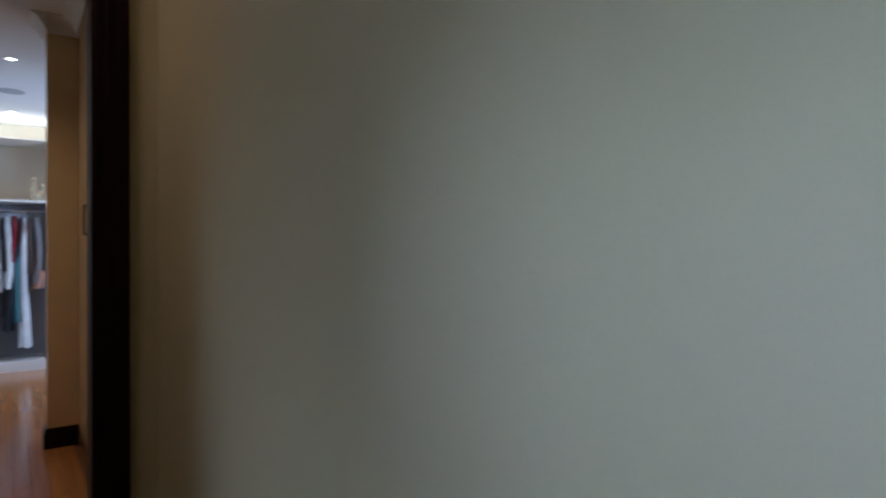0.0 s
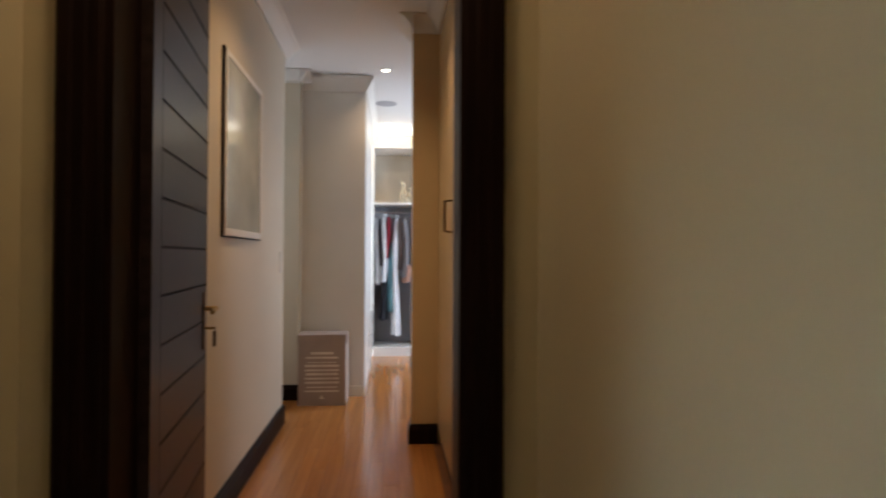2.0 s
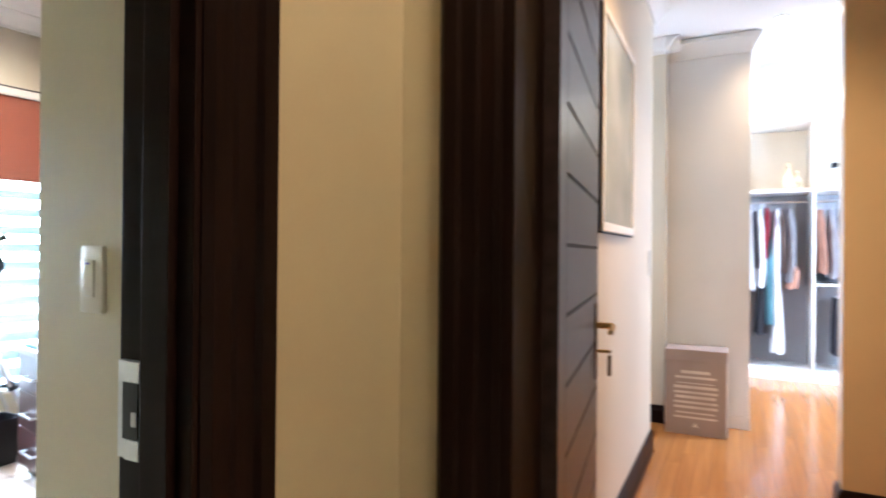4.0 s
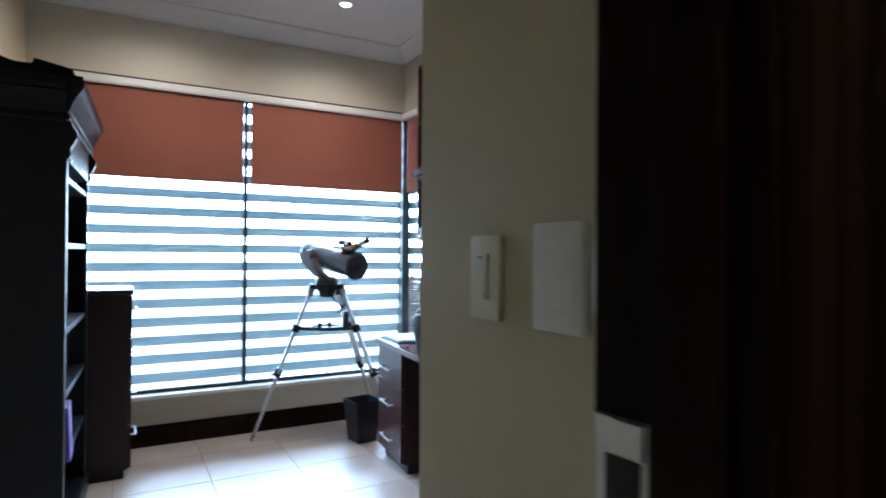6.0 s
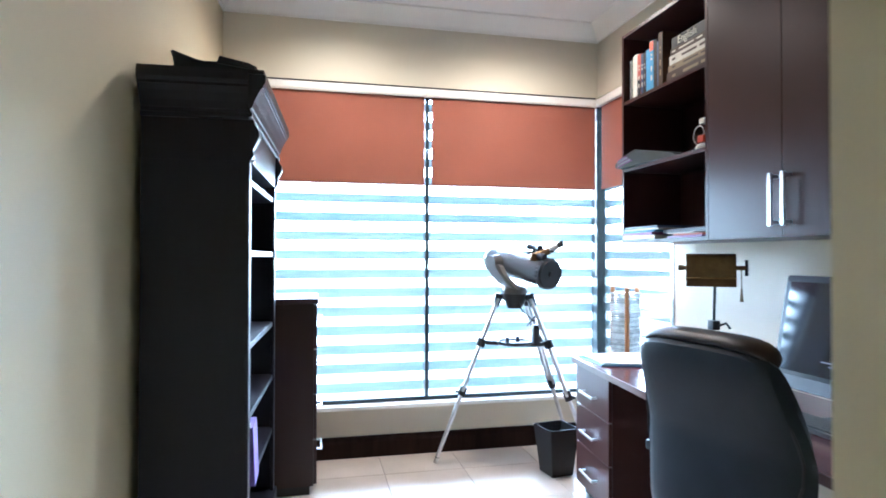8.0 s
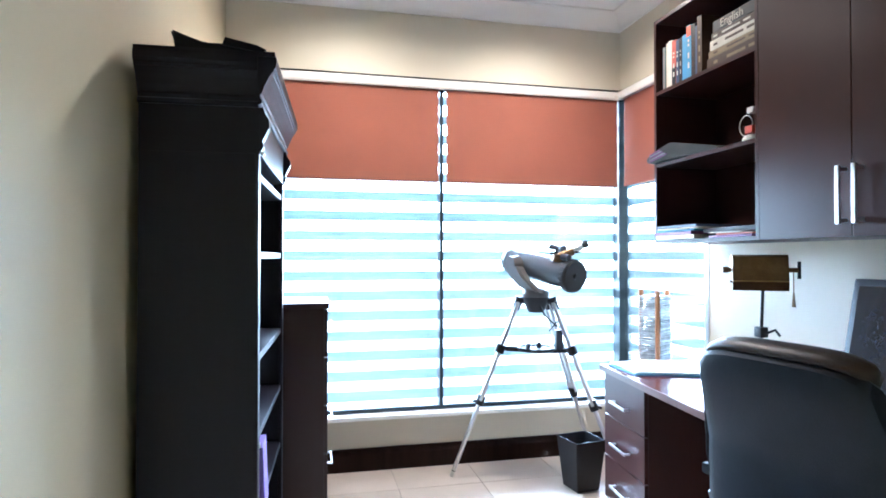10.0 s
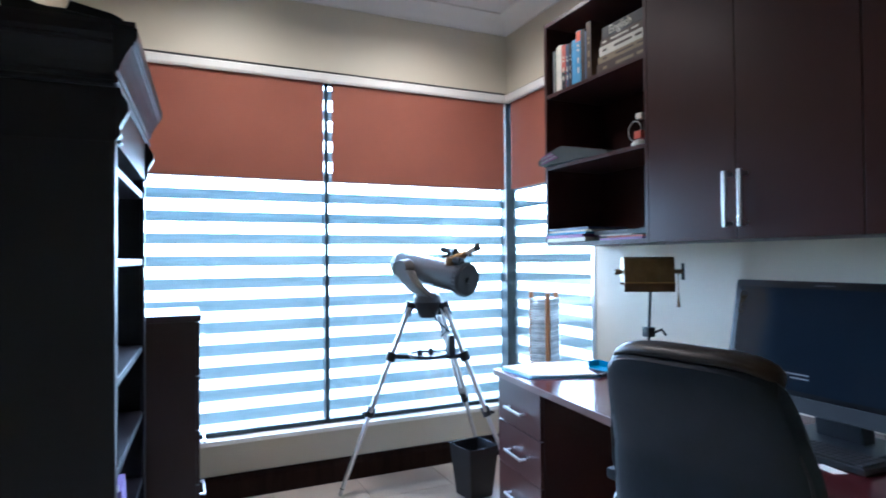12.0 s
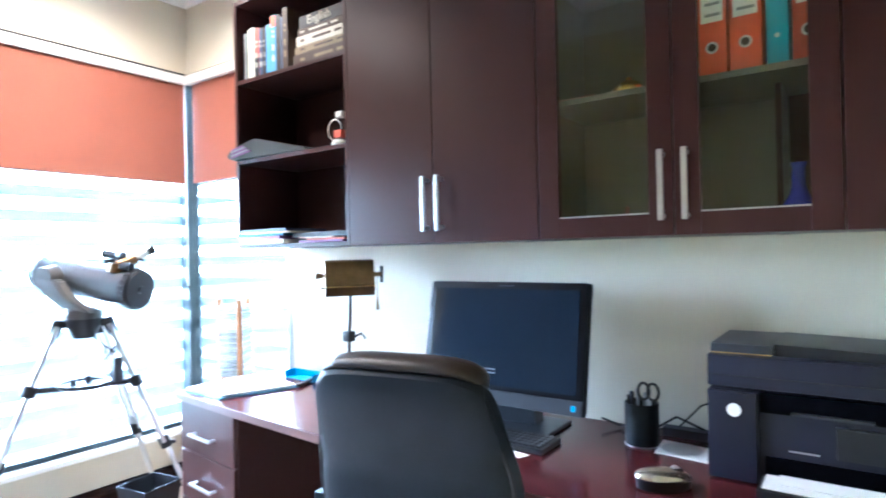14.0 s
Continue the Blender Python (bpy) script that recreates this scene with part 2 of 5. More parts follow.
def extrude(profile, origin, u, v, along, bm=None):
    """A prism: the profile, in (u, v) metres from origin, pulled along a vector."""
    bm = bm or bmesh.new()
    o, u, v, along = Vector(origin), Vector(u), Vector(v), Vector(along)
    a = [bm.verts.new(o + u * p + v * q) for p, q in profile]
    b = [bm.verts.new(w.co + along) for w in a]
    n = len(a)
    for i in range(n):
        bm.faces.new((a[i], a[(i + 1) % n], b[(i + 1) % n], b[i]))
    bm.faces.new(a[::-1])
    bm.faces.new(b)
    bmesh.ops.recalc_face_normals(bm, faces=bm.faces)
    return bm


def part(name, bm, material, parent=None, label="", smooth=False):
    bmesh.ops.recalc_face_normals(bm, faces=bm.faces)
    me = bpy.data.meshes.new(name)
    bm.to_mesh(me)
    bm.free()
    me.materials.append(material)
    if smooth:
        for f in me.polygons:
            f.use_smooth = True
        me.set_sharp_from_angle(angle=radians(38))
    ob = new(name, me)
    if parent is None:
        ob.matrix_basis = SPACE[0]
    else:
        ob.parent = parent
        if parent.name in PLACED:
            ob.matrix_parent_inverse = parent.matrix_basis.inverted()
            ob.matrix_basis = SPACE[0]
    if label:
        ob["label"] = label
    return ob


def thing(name, label, category, at=(0, 0, 0), group="", m=None):
    """An Empty at the thing's base. With m the parts are given in the thing's own axes, else in the world's."""
    ob = new(name)
    ob.empty_display_size = 0.1
    if m is None:
        ob.matrix_basis = SPACE[0] @ Matrix.Translation(at)
        PLACED.add(ob.name)
    else:
        ob.matrix_basis = SPACE[0] @ m
    return tagged(ob, label, category, group)


def setting(name, bm, material, label, category="wall", smooth=False):
    return tagged(part(name, bm, material, None, "", smooth), label, category, "", "structure")


# ---- the setting: walls, floors, ceilings ----
H, HP = 3.0, 3.05
# three walls darker than the window wall, their weaker light put into colour
setting("wall_study_west", extrude([(-0.523, 4.13), (-0.827, -0.30), (-0.93, -0.30), (-0.64, 4.13)], (0, 0, 0), (1, 0, 0), (0, 1, 0), (0, 0, H)), M_WALL2, "plain cream plaster wall behind the bookcase", "wall")
setting("wall_study_switches", box(0.438, -0.19, 0, 0.56, 0.34, H), M_WALL2, "cream plaster wall with the light switches", "wall")
setting("wall_study_south", box(0.438, 0.34, 0, 2.16, 0.44, H), M_WALL2, "plain cream plaster wall at the end of the desk", "wall")
bm = box(-0.535, 3.954, 2.49, 2.16, 4.13, H)
box(-0.535, 4.0, 0, 2.16, 4.13, 0.33, 0, bm)
box(-0.535, 3.99, 0.33, -0.26, 4.13, 2.49, 0, bm)
setting("wall_study_window", bm, M_WALL, "cream plaster wall above and below the wide window", "wall")
bm = box(2.045, 0.44, 0, 2.16, 3.04, H)
box(2.045, 3.04, 2.49, 2.16, 3.954, H, 0, bm)
box(2.045, 3.04, 0, 2.16, 4.0, 0.33, 0, bm)
setting("wall_study_east", bm, M_WALL, "cream plaster wall behind the desk with a corner window", "wall")
setting("ceiling_study", box(-0.95, -0.27, H, 2.16, 4.13, H + 0.1), M_CEIL, "smooth white painted ceiling", "ceiling")
SPACE[0] = LOBBY
setting("wall_lobby_south", box(-3.1, -1.70, 0, 0.607, -1.586, H), M_WALL2, "plain cream painted plaster wall beside the passage door", "wall")
setting("wall_lobby_north", extrude([(-1.62, 0), (-0.62, 0), (-0.62, 2.42), (0.19, 2.42), (0.19, 0), (0.607, 0), (0.607, H), (-1.62, H)], (0, -0.353, 0), (1, 0, 0), (0, 0, 1), (0, 0.11, 0)),
        M_WALL2, "cream plaster wall with the study doorway", "wall")
# out of view; the hole is added and sized to light the south wall
bm = box(-3.1, -0.353, 0, -2.10, -0.243, H)
box(-2.10, -0.353, 0, -1.62, -0.243, 1.36, 0, bm)
box(-2.10, -0.353, 1.74, -1.62, -0.243, H, 0, bm)
setting("wall_lobby_far", bm, M_WALL2, "cream plaster wall with an unseen hole added to let daylight in", "wall")
bm = box(0.607, -1.70, 0, 0.75, -1.405, HP)
box(0.607, -1.405, 2.42, 0.75, -0.535, HP, 0, bm)
box(0.607, -0.535, 0, 0.75, -0.243, HP, 0, bm)
setting("wall_passage_door", bm, M_WALL2, "cream plaster wall with the passage doorway", "wall")
setting("wall_lobby_west", box(-3.2, -1.70, 0, -3.1, -0.243, H), M_WALL2, "plain cream plaster wall closing the lobby", "wall")
bm = box(0.75, -0.353, 0, 3.977, -0.243, HP)
setting("wall_passage_north", bm, M_WALLP, "cream plaster passage wall with a framed picture", "wall")
setting("wall_alcove_east", box(4.70, -0.37, 0, 4.80, 1.2, HP), M_WALLP, "grey-white plaster wall in the passage alcove", "wall")
setting("wall_alcove_north", box(3.86, 1.1, 0, 4.80, 1.2, HP), M_WALLP, "plaster wall closing the alcove", "wall")
setting("wall_alcove_west", box(3.86, -0.243, 0, 3.977, 1.1, HP), M_WALLP, "plaster wall at the side of the alcove", "wall")
setting("pillar", box(3.36, -2.2, 0, 3.50, -1.366, HP, 0.004), M_PASSCUP, "cream painted end panel of the passage cupboards", "wall")
setting("wall_dressing_south", box(3.36, -3.3, 0, 7.7, -3.2, HP), M_WALLP, "plaster wall of the dressing room", "wall")
setting("wall_dressing_west", box(3.36, -3.2, 0, 3.46, -2.2, HP), M_WALLP, "plaster wall of the dressing room", "wall")
setting("wall_dressing_east", box(7.6, -3.2, 0, 7.7, -0.9, HP), M_WALLP, "plaster wall behind the open wardrobe", "wall")
setting("wall_cupboard_back", box(0.75, -2.25, 0, 3.36, -2.15, HP), M_WALLP, "plaster wall behind the passage cupboards", "wall")
setting("ceiling_lobby", box(-3.2, -1.70, H, 0.68, -0.353, H + 0.09), M_CEIL, "smooth white lobby ceiling", "ceiling")
setting("ceiling_passage", box(0.607, -3.3, HP, 7.7, 1.2, HP + 0.1), M_CEIL, "smooth white passage ceiling with small downlights", "ceiling")
SPACE[0] = STUDY

CROWN = [(0, 0), (0.10, 0), (0.10, -0.015), (0.085, -0.02), (0.06, -0.035), (0.04, -0.065), (0.022, -0.085), (0.015, -0.10), (0.015, -0.115), (0, -0.115)]
for i, (o, u, a) in enumerate((((-0.535, 3.954, H + 0.003), (0, -1, 0), (2.58, 0, 0)), ((2.045, 0.44, H + 0.003), (-1, 0, 0), (0, 3.514, 0)), ((-0.823, -0.24, H + 0.003), (1, -0.0686, 0), (0.288, 4.19, 0)),
                               ((0.438, 0.44, H + 0.003), (0, 1, 0), (1.607, 0, 0)))):
    setting("trim_cornice_%d" % (i + 1), extrude(CROWN, o, u, (0, 0, 1), a), M_WHITE, "white moulded plaster ceiling cornice", "cornice", True)
SPACE[0] = LOBBY
for i, (o, u, a) in enumerate((((0.75, -0.353, HP + 0.003), (0, -1, 0), (3.327, 0, 0)), ((3.977, -0.353, HP + 0.003), (1, 0, 0), (0, 1.4, 0)), ((4.70, -0.47, HP + 0.003), (-1, 0, 0), (0, 1.5, 0)), ((4.60, -0.37, HP + 0.003), (0, -1, 0), (0.2, 0, 0)),
                               ((3.36, -1.366, HP + 0.003), (-1, 0, 0), (0, -0.2, 0)), ((3.26, -1.366, HP + 0.003), (0, 1, 0), (0.34, 0, 0)), ((0.75, -1.555, HP + 0.003), (0, 1, 0), (2.61, 0, 0)))):
    setting("trim_passage_cornice_%d" % (i + 1), extrude(CROWN, o, u, (0, 0, 1), a), M_WHITE, "white moulded passage cornice", "cornice", True)
SPACE[0] = STUDY

SK = [(0, 0), (0.02, 0), (0.02, 0.10), (0.014, 0.115), (0.010, 0.135), (0, 0.14)]
for i, (o, u, a) in enumerate((((-0.535, 4.0, 0), (0, -1, 0), (2.58, 0, 0)), ((2.045, 0.44, 0), (-1, 0, 0), (0, 3.53, 0)), ((-0.823, -0.243, 0), (1, -0.0686, 0), (0.288, 4.19, 0)),
                               ((0.438, -0.17, 0), (-1, 0, 0), (0, 0.61, 0)), ((0.9, -0.353, 0), (0, -1, 0), (3.077, 0, 0)), ((3.977, -0.373, 0), (1, 0, 0), (0, 1.4, 0)),
                               ((4.70, -0.37, 0), (-1, 0, 0), (0, 1.4, 0)), ((3.36, -1.366, 0), (-1, 0, 0), (0, -0.19, 0)), ((3.34, -1.366, 0), (0, 1, 0), (0.16, 0, 0)),
                               ((-3.1, -1.586, 0), (0, 1, 0), (4.607, 0, 0)), ((-3.1, -0.353, 0), (0, -1, 0), (3.3, 0, 0)))):
    SPACE[0] = STUDY if i < 4 else LOBBY
    setting("baseboard_%d" % (i + 1), extrude(SK, o, u, (0, 0, 1), a), M_SKIRT, "dark stained timber skirting board", "skirting")

# ---- door frames ----
ARCH = [(0, 0), (0.105, 0), (0.105, 0.018), (0.095, 0.027), (0.072, 0.027), (0.066, 0.020), (0.040, 0.020), (0.034, 0.016), (0.010, 0.016), (0, 0.008)]


def door_frame(name, label, jambs, archs, heads):
    f = thing(name, label, "door frame")
    f["kind"] = "structure"
    for b in jambs:
        part("jamb", box(*b, 0.003), M_FRAME, f)
    for o, u, v, h in archs:
        part("architrave", extrude(ARCH, o, u, v, (0, 0, h)), M_FRAME, f)
    for b in heads:
        part("head", box(*b, 0.003), M_FRAME, f)
    return f


door_frame("door_1_frame", "dark stained timber frame of the passage doorway",
           [(0.60, -0.560, 0, 0.757, -0.530, 2.42), (0.60, -1.41, 0, 0.757, -1.385, 2.42)],
           [((0.607, -0.54, 0), (0, 1, 0), (-1, 0, 0), 2.50), ((0.607, -1.39, 0), (0, -1, 0), (-1, 0, 0), 2.50),
            ((0.75, -0.54, 0), (0, 1, 0), (1, 0, 0), 2.50), ((0.75, -1.39, 0), (0, -1, 0), (1, 0, 0), 2.50)],
           [(0.584, -1.49, 2.40, 0.604, -0.44, 2.50), (0.60, -1.41, 2.385, 0.757, -0.53, 2.42)])
fr = door_frame("door_2_frame", "dark stained timber frame of the study doorway",
                [(0.169, -0.358, 0, 0.195, -0.240, 2.42), (-0.625, -0.358, 0, -0.60, -0.240, 2.42)],
                [((0.177, -0.353, 0), (1, 0, 0), (0, -1, 0), 2.50), ((-0.607, -0.353, 0), (-1, 0, 0), (0, -1, 0), 2.50)],
                [(-0.71, -0.378, 2.40, 0.282, -0.356, 2.50), (-0.625, -0.358, 2.385, 0.195, -0.24, 2.42)])
part("rebate_strip", box(0.156, -0.335, 0, 0.170, -0.292, 2.385, 0.002), M_FRAME, fr)
part("architrave", extrude([(0, 0), (0.10, 0), (0.10, 0.015), (0, 0.015)], (0.185, -0.243, 0), (1, 0, 0), (0, 1, 0), (0, 0, 2.5)), M_FRAME, fr)
bm = box(0.163, -0.290, 1.113, 0.170, -0.246, 1.222, 0.001)
part("strike_tongue", box(0.1600, -0.280, 1.150, 0.1640, -0.272, 1.166, 0.001), M_STEEL, fr)
part("strike_plate", bm, M_STEEL, fr, "polished steel strike plate")
# the plate is uncut; a black block gives the opening its darkness
part("latch_recess_shade", box(0.1615, -0.282, 1.135, 0.164, -0.256, 1.198), M_BLACK, fr, "black block painted as the shade of the latch opening")
part("lip", box(0.1595, -0.286, 1.113, 0.164, -0.262, 1.135, 0.001), M_STEEL, fr)
part("lip", box(0.1595, -0.286, 1.200, 0.164, -0.262, 1.222, 0.001), M_STEEL, fr)

# the passage door leaf, standing open; its own axes: x along the leaf, y through it
leaf_m = Matrix.Translation((0.760, -0.588, 0)) @ Matrix.Rotation(math.atan2(0.092, 0.775), 4, "Z")
door = thing("door_1", "dark stained timber door with horizontal grooves, standing open", "door", m=leaf_m)
door["kind"] = "structure"
LW = 0.775
part("leaf", box(0.0, 0.004, 0.008, LW, 0.044, 2.38, 0.002), M_DOOR, door)
# backing darker than the boards, with the shade of the grooves in its colour
part("groove_backing", box(0.094, 0.0028, 0.01, LW - 0.012, 0.0042, 2.378), M_GROOVE, door)
for x0, x1 in ((0.0, 0.095), (LW - 0.012, LW)):
    part("stile", box(x0, -0.001, 0.008, x1, 0.006, 2.38, 0.001), M_DOOR, door)
edges = [0.124 + 0.1376 * k for k in range(17)]
for za, zb in zip([0.008] + edges, edges + [2.38]):
    part("board", box(0.097, -0.001, za + 0.0045, LW - 0.014, 0.006, zb - 0.0045, 0.0015), M_DOOR, door)
part("lock_edge", box(LW - 0.001, 0.008, 1.0, LW + 0.002, 0.040, 1.24), M_DBRASS, door, "dark bronze lock edge plate")
for s, y in ((-1, 0.0), (1, 0.044)):
    h = part("handle", rod((LW - 0.055, y, 1.135), (LW - 0.055, y + s * 0.05, 1.135), 0.009), M_BRASS, door, "aged brass lever handle", True)
    part("lever", chain([(LW - 0.055, y + s * 0.05, 1.135), (LW - 0.12, y + s * 0.055, 1.137), (LW - 0.165, y + s * 0.05, 1.130)], 0.008), M_BRASS, h, "", True)
    part("back_plate", box(LW - 0.078, y + s * 0.006, 0.98, LW - 0.032, y, 1.20, 0.002), M_DBRASS, h)
part("key", chain([(LW - 0.055, -0.005, 1.06), (LW - 0.055, -0.045, 1.06)], 0.005), M_BRASS, door, "small brass key in the lock")
part("key_ring", chain([(LW - 0.055 + 0.010 * math.cos(i * 0.5236), -0.041, 1.055 + 0.010 * math.sin(i * 0.5236)) for i in range(13)], 0.0016), M_STEEL, door, "", True)
part("key_tag", box(LW - 0.068, -0.046, 0.990, LW - 0.042, -0.036, 1.050, 0.004), M_DBRASS, door, "dark key tag hanging from the key")

SPACE[0] = STUDY

# ---- windows of the study ----
win = thing("window_1", "wide dark-framed window with outside horizontal louvres", "window", (0.8, 4.0, 0.36))
win["kind"] = "structure"
part("window_frame", box(-0.26, 4.02, 0.34, 2.12, 4.075, 0.378, 0.004), M_ALU, win)
part("window_frame", box(-0.26, 4.02, 2.43, 2.12, 4.075, 2.49, 0.004), M_ALU, win)
part("mullion", box(0.781, 4.005, 0.378, 0.807, 4.075, 2.43, 0.004), M_ALU, win)
part("window_frame", box(-0.26, 4.02, 0.405, -0.22, 4.075, 2.43, 0.004), M_ALU, win)
part("corner_post", box(2.055, 3.985, 0.335, 2.12, 4.075, 2.49, 0.004), M_ALU, win)
for x0, x1 in ((-0.22, 0.781), (0.807, 2.055)):
    pane = part("pane", box(x0, 4.044, 0.378, x1, 4.050, 2.43), M_GLASS, win)
    pane.visible_shadow = False
tagged(part("window_1_sill", box(-0.535, 3.935, 0.325, 2.045, 4.02, 0.352, 0.005), M_WHITE), "white painted window sill", "window sill", "", "structure")
win2 = thing("window_2", "narrow dark-framed corner window with outside louvres", "window", (2.08, 3.5, 0.36))
win2["kind"] = "structure"
part("window_frame", box(2.07, 3.04, 0.34, 2.12, 3.985, 0.40, 0.004), M_ALU, win2)
part("window_frame", box(2.07, 3.04, 2.43, 2.12, 3.985, 2.49, 0.004), M_ALU, win2)
part("edge_trim", box(2.040, 3.03, 0.34, 2.12, 3.062, 2.43, 0.003), M_STEEL, win2, "pale aluminium edge trim")
pane = part("pane", box(2.092, 3.062, 0.40, 2.098, 3.985, 2.43), M_GLASS, win2)
pane.visible_shadow = False
lou = thing("louvre_screen", "row of horizontal blue-grey louvre slats outside the window", "louvre", (0.8, 4.14, 0.3))
lou2 = thing("louvre_screen", "horizontal blue-grey louvre slats outside the corner window", "louvre", (2.2, 3.5, 0.3))
prof = [(-0.008, -0.033), (0.0, -0.033), (0.012, 0.0), (0.008, 0.033), (0.0, 0.033), (0.004, 0.0)]
for k in range(16):
    zz = 0.432 + 0.1308 * k
    part("slat", extrude(prof, (-0.62, 4.14, zz), (0, 1, 0), (0, 0, 1), (2.86, 0, 0)), M_SLAT, lou)
    part("slat", extrude(prof, (2.21, 2.95, zz), (1, 0, 0), (0, 0, 1), (0, 1.18, 0)), M_SLAT, lou2)
for x in (-0.60, 2.225):
    part("side_channel", box(x - 0.012, 4.135, 0.3, x + 0.012, 4.165, 2.5), M_ALU, lou)


def roller_blind(label, axis, a, b, front):
    bl = thing("roller_blind", label, "blind", (a, front, 1.8) if axis == "x" else (front, a, 1.8), "study roller blinds")

    def bx(p0, q0, z0, p1, q1, z1, bv=0.0):
        return box(p0, q0, z0, p1, q1, z1, bv) if axis == "x" else box(q0, p0, z0, q1, p1, z1, bv)
    part("fabric", bx(a, front + 0.012, 1.845, b, front + 0.0145, 2.43), M_ORANGE, bl, "rust orange roller fabric")
    part("bottom_bar", bx(a, front + 0.006, 1.825, b, front + 0.020, 1.848, 0.004), M_ORANGE, bl)
    return bl


roller_blind("rust orange roller blind drawn a third down", "x", -0.25, 0.767, 3.965)
roller_blind("rust orange roller blind drawn a third down", "x", 0.821, 2.035, 3.965)
roller_blind("rust orange roller blind in the corner window", "y", 3.07, 3.93, 2.052)
pel = thing("blind_rail", "white blind cassette rail above the windows", "blind rail", (0.8, 3.95, 2.42))
part("rail", extrude([(0, 0), (0.028, 0), (0.034, 0.012), (0.034, 0.045), (0.026, 0.055), (0, 0.055)], (-0.535, 3.985, 2.425), (0, -1, 0), (0, 0, 1), (2.56, 0, 0)), M_WHITE, pel)
part("rail", extrude([(0, 0), (0.028, 0), (0.034, 0.012), (0.034, 0.045), (0.026, 0.055), (0, 0.055)], (2.062, 3.06, 2.425), (-1, 0, 0), (0, 0, 1), (0, 0.90, 0)), M_WHITE, pel)
for x in (0.79, 2.02):
    part("bracket", box(x - 0.012, 3.944, 2.42, x + 0.012, 3.956, 2.452, 0.003), M_PLATEW, pel)
# solid black strip drawn as the dark line of shade over the rail
part("gap_shade_strip", box(-0.535, 3.957, 2.484, 2.03, 3.99, 2.492), M_BLACK, pel, "black strip painted as the shade above the rail")
part("pull_chain", chain([(2.028, 3.955, 2.42), (2.030, 3.955, 1.2)], 0.0035), M_PLATEW, pel, "white bead pull chain")

# ---- garden outside ----
setting("ground", box(-40, 4.13, -0.35, 60, 60, -0.30), M_PAVE, "sunlit pale paving and lawn outside", "ground")
bd = bpy.data.materials.new("bright_hazy_distance")
bd.use_nodes = True
bn, bk = bd.node_tree.nodes, bd.node_tree.links
bn.remove(bn["Principled BSDF"])
em, tc, sp, rp, nz, ma = bn.new("ShaderNodeEmission"), bn.new("ShaderNodeTexCoord"), bn.new("ShaderNodeSeparateXYZ"), bn.new("ShaderNodeValToRGB"), bn.new("ShaderNodeTexNoise"), bn.new("ShaderNodeMath")
ma.operation = "MULTIPLY_ADD"
ma.inputs[1].default_value = 0.05
nz.inputs["Scale"].default_value = 0.8
nz.inputs["Detail"].default_value = 8
bk.new(tc.outputs["Object"], nz.inputs["Vector"])
bk.new(tc.outputs["Object"], sp.inputs[0])
dv = bn.new("ShaderNodeMath")
dv.operation = "MULTIPLY"
dv.inputs[1].default_value = 0.02
bk.new(sp.outputs["Z"], dv.inputs[0])
bk.new(nz.outputs[0], ma.inputs[0])
bk.new(dv.outputs[0], ma.inputs[2])
rp.color_ramp.elements[0].position, rp.color_ramp.elements[0].color = 0.03, (0.62, 0.66, 0.50, 1)
rp.color_ramp.elements[1].position, rp.color_ramp.elements[1].color = 0.16, (0.90, 0.97, 1.0, 1)
bk.new(ma.outputs[0], rp.inputs[0])
bk.new(rp.outputs[0], em.inputs[0])
em.inputs["Strength"].default_value = 40.0
bk.new(em.outputs[0], bn["Material Output"].inputs[0])
tagged(part("backdrop", box(-45, 55, -0.3, 70, 55.2, 45), bd), "bright hazy garden distance and sky", "backdrop", "", "structure")
bd2 = bd.copy()
bd2.name = "hazy_side_distance"
bd2.node_tree.nodes[em.name].inputs["Strength"].default_value = 8.0
tagged(part("backdrop_side", box(60, 4.2, -0.3, 60.2, 55, 45), bd2), "bright hazy distance beside the house", "backdrop", "", "structure")

# ---- study: upper cabinets ----
UZ0, UZ1, UX0, UX1 = 1.408, 2.549, 1.685, 2.043


def bar_handle(parent, axis, a, b, z, x, stand=0.03, label="flat brushed steel bar handle"):
    """A flat bar on two posts, standing off a face that looks towards -x. axis: z upright, y level."""
    if axis == "z":
        h = part("handle", box(x - stand - 0.008, a - 0.0075, z, x - stand, a + 0.0075, b, 0.0015), M_STEEL, parent, label)
        for zz in (z + 0.012, b - 0.012):
            part("post", box(x - stand, a - 0.005, zz - 0.005, x + 0.001, a + 0.005, zz + 0.005), M_STEEL, h)
    else:
        h = part("handle", box(x - stand - 0.008, a, z - 0.006, x - stand, b, z + 0.006, 0.0015), M_STEEL, parent, label)
        for yy in (a + 0.010, b - 0.010):
            part("post", box(x - stand, yy - 0.005, z - 0.005, x + 0.001, yy + 0.005, z + 0.005), M_STEEL, h)


def carcass(parent, y0, y1, x0, x1, z0, z1, shelves=(), t=0.018, material=None):
    m = material or M_CAB
    part("side_panel", box(x0, y0, z0, x1, y0 + t, z1, 0.001), m, parent)
    part("side_panel", box(x0, y1 - t, z0, x1, y1, z1, 0.001), m, parent)
    part("bottom_panel", box(x0, y0 + t, z0, x1, y1 - t, z0 + t, 0.001), m, parent)
    part("top_panel", box(x0, y0 + t, z1 - t, x1, y1 - t, z1, 0.001), m, parent)
    part("back_panel", box(x1 - 0.008, y0 + t, z0 + t, x1 - 0.001, y1 - t, z1 - t), m, parent)
    for z in shelves:
        part("shelf", box(x0 + 0.002, y0 + t, z - t, x1 - 0.009, y1 - t, z, 0.001), m, parent)


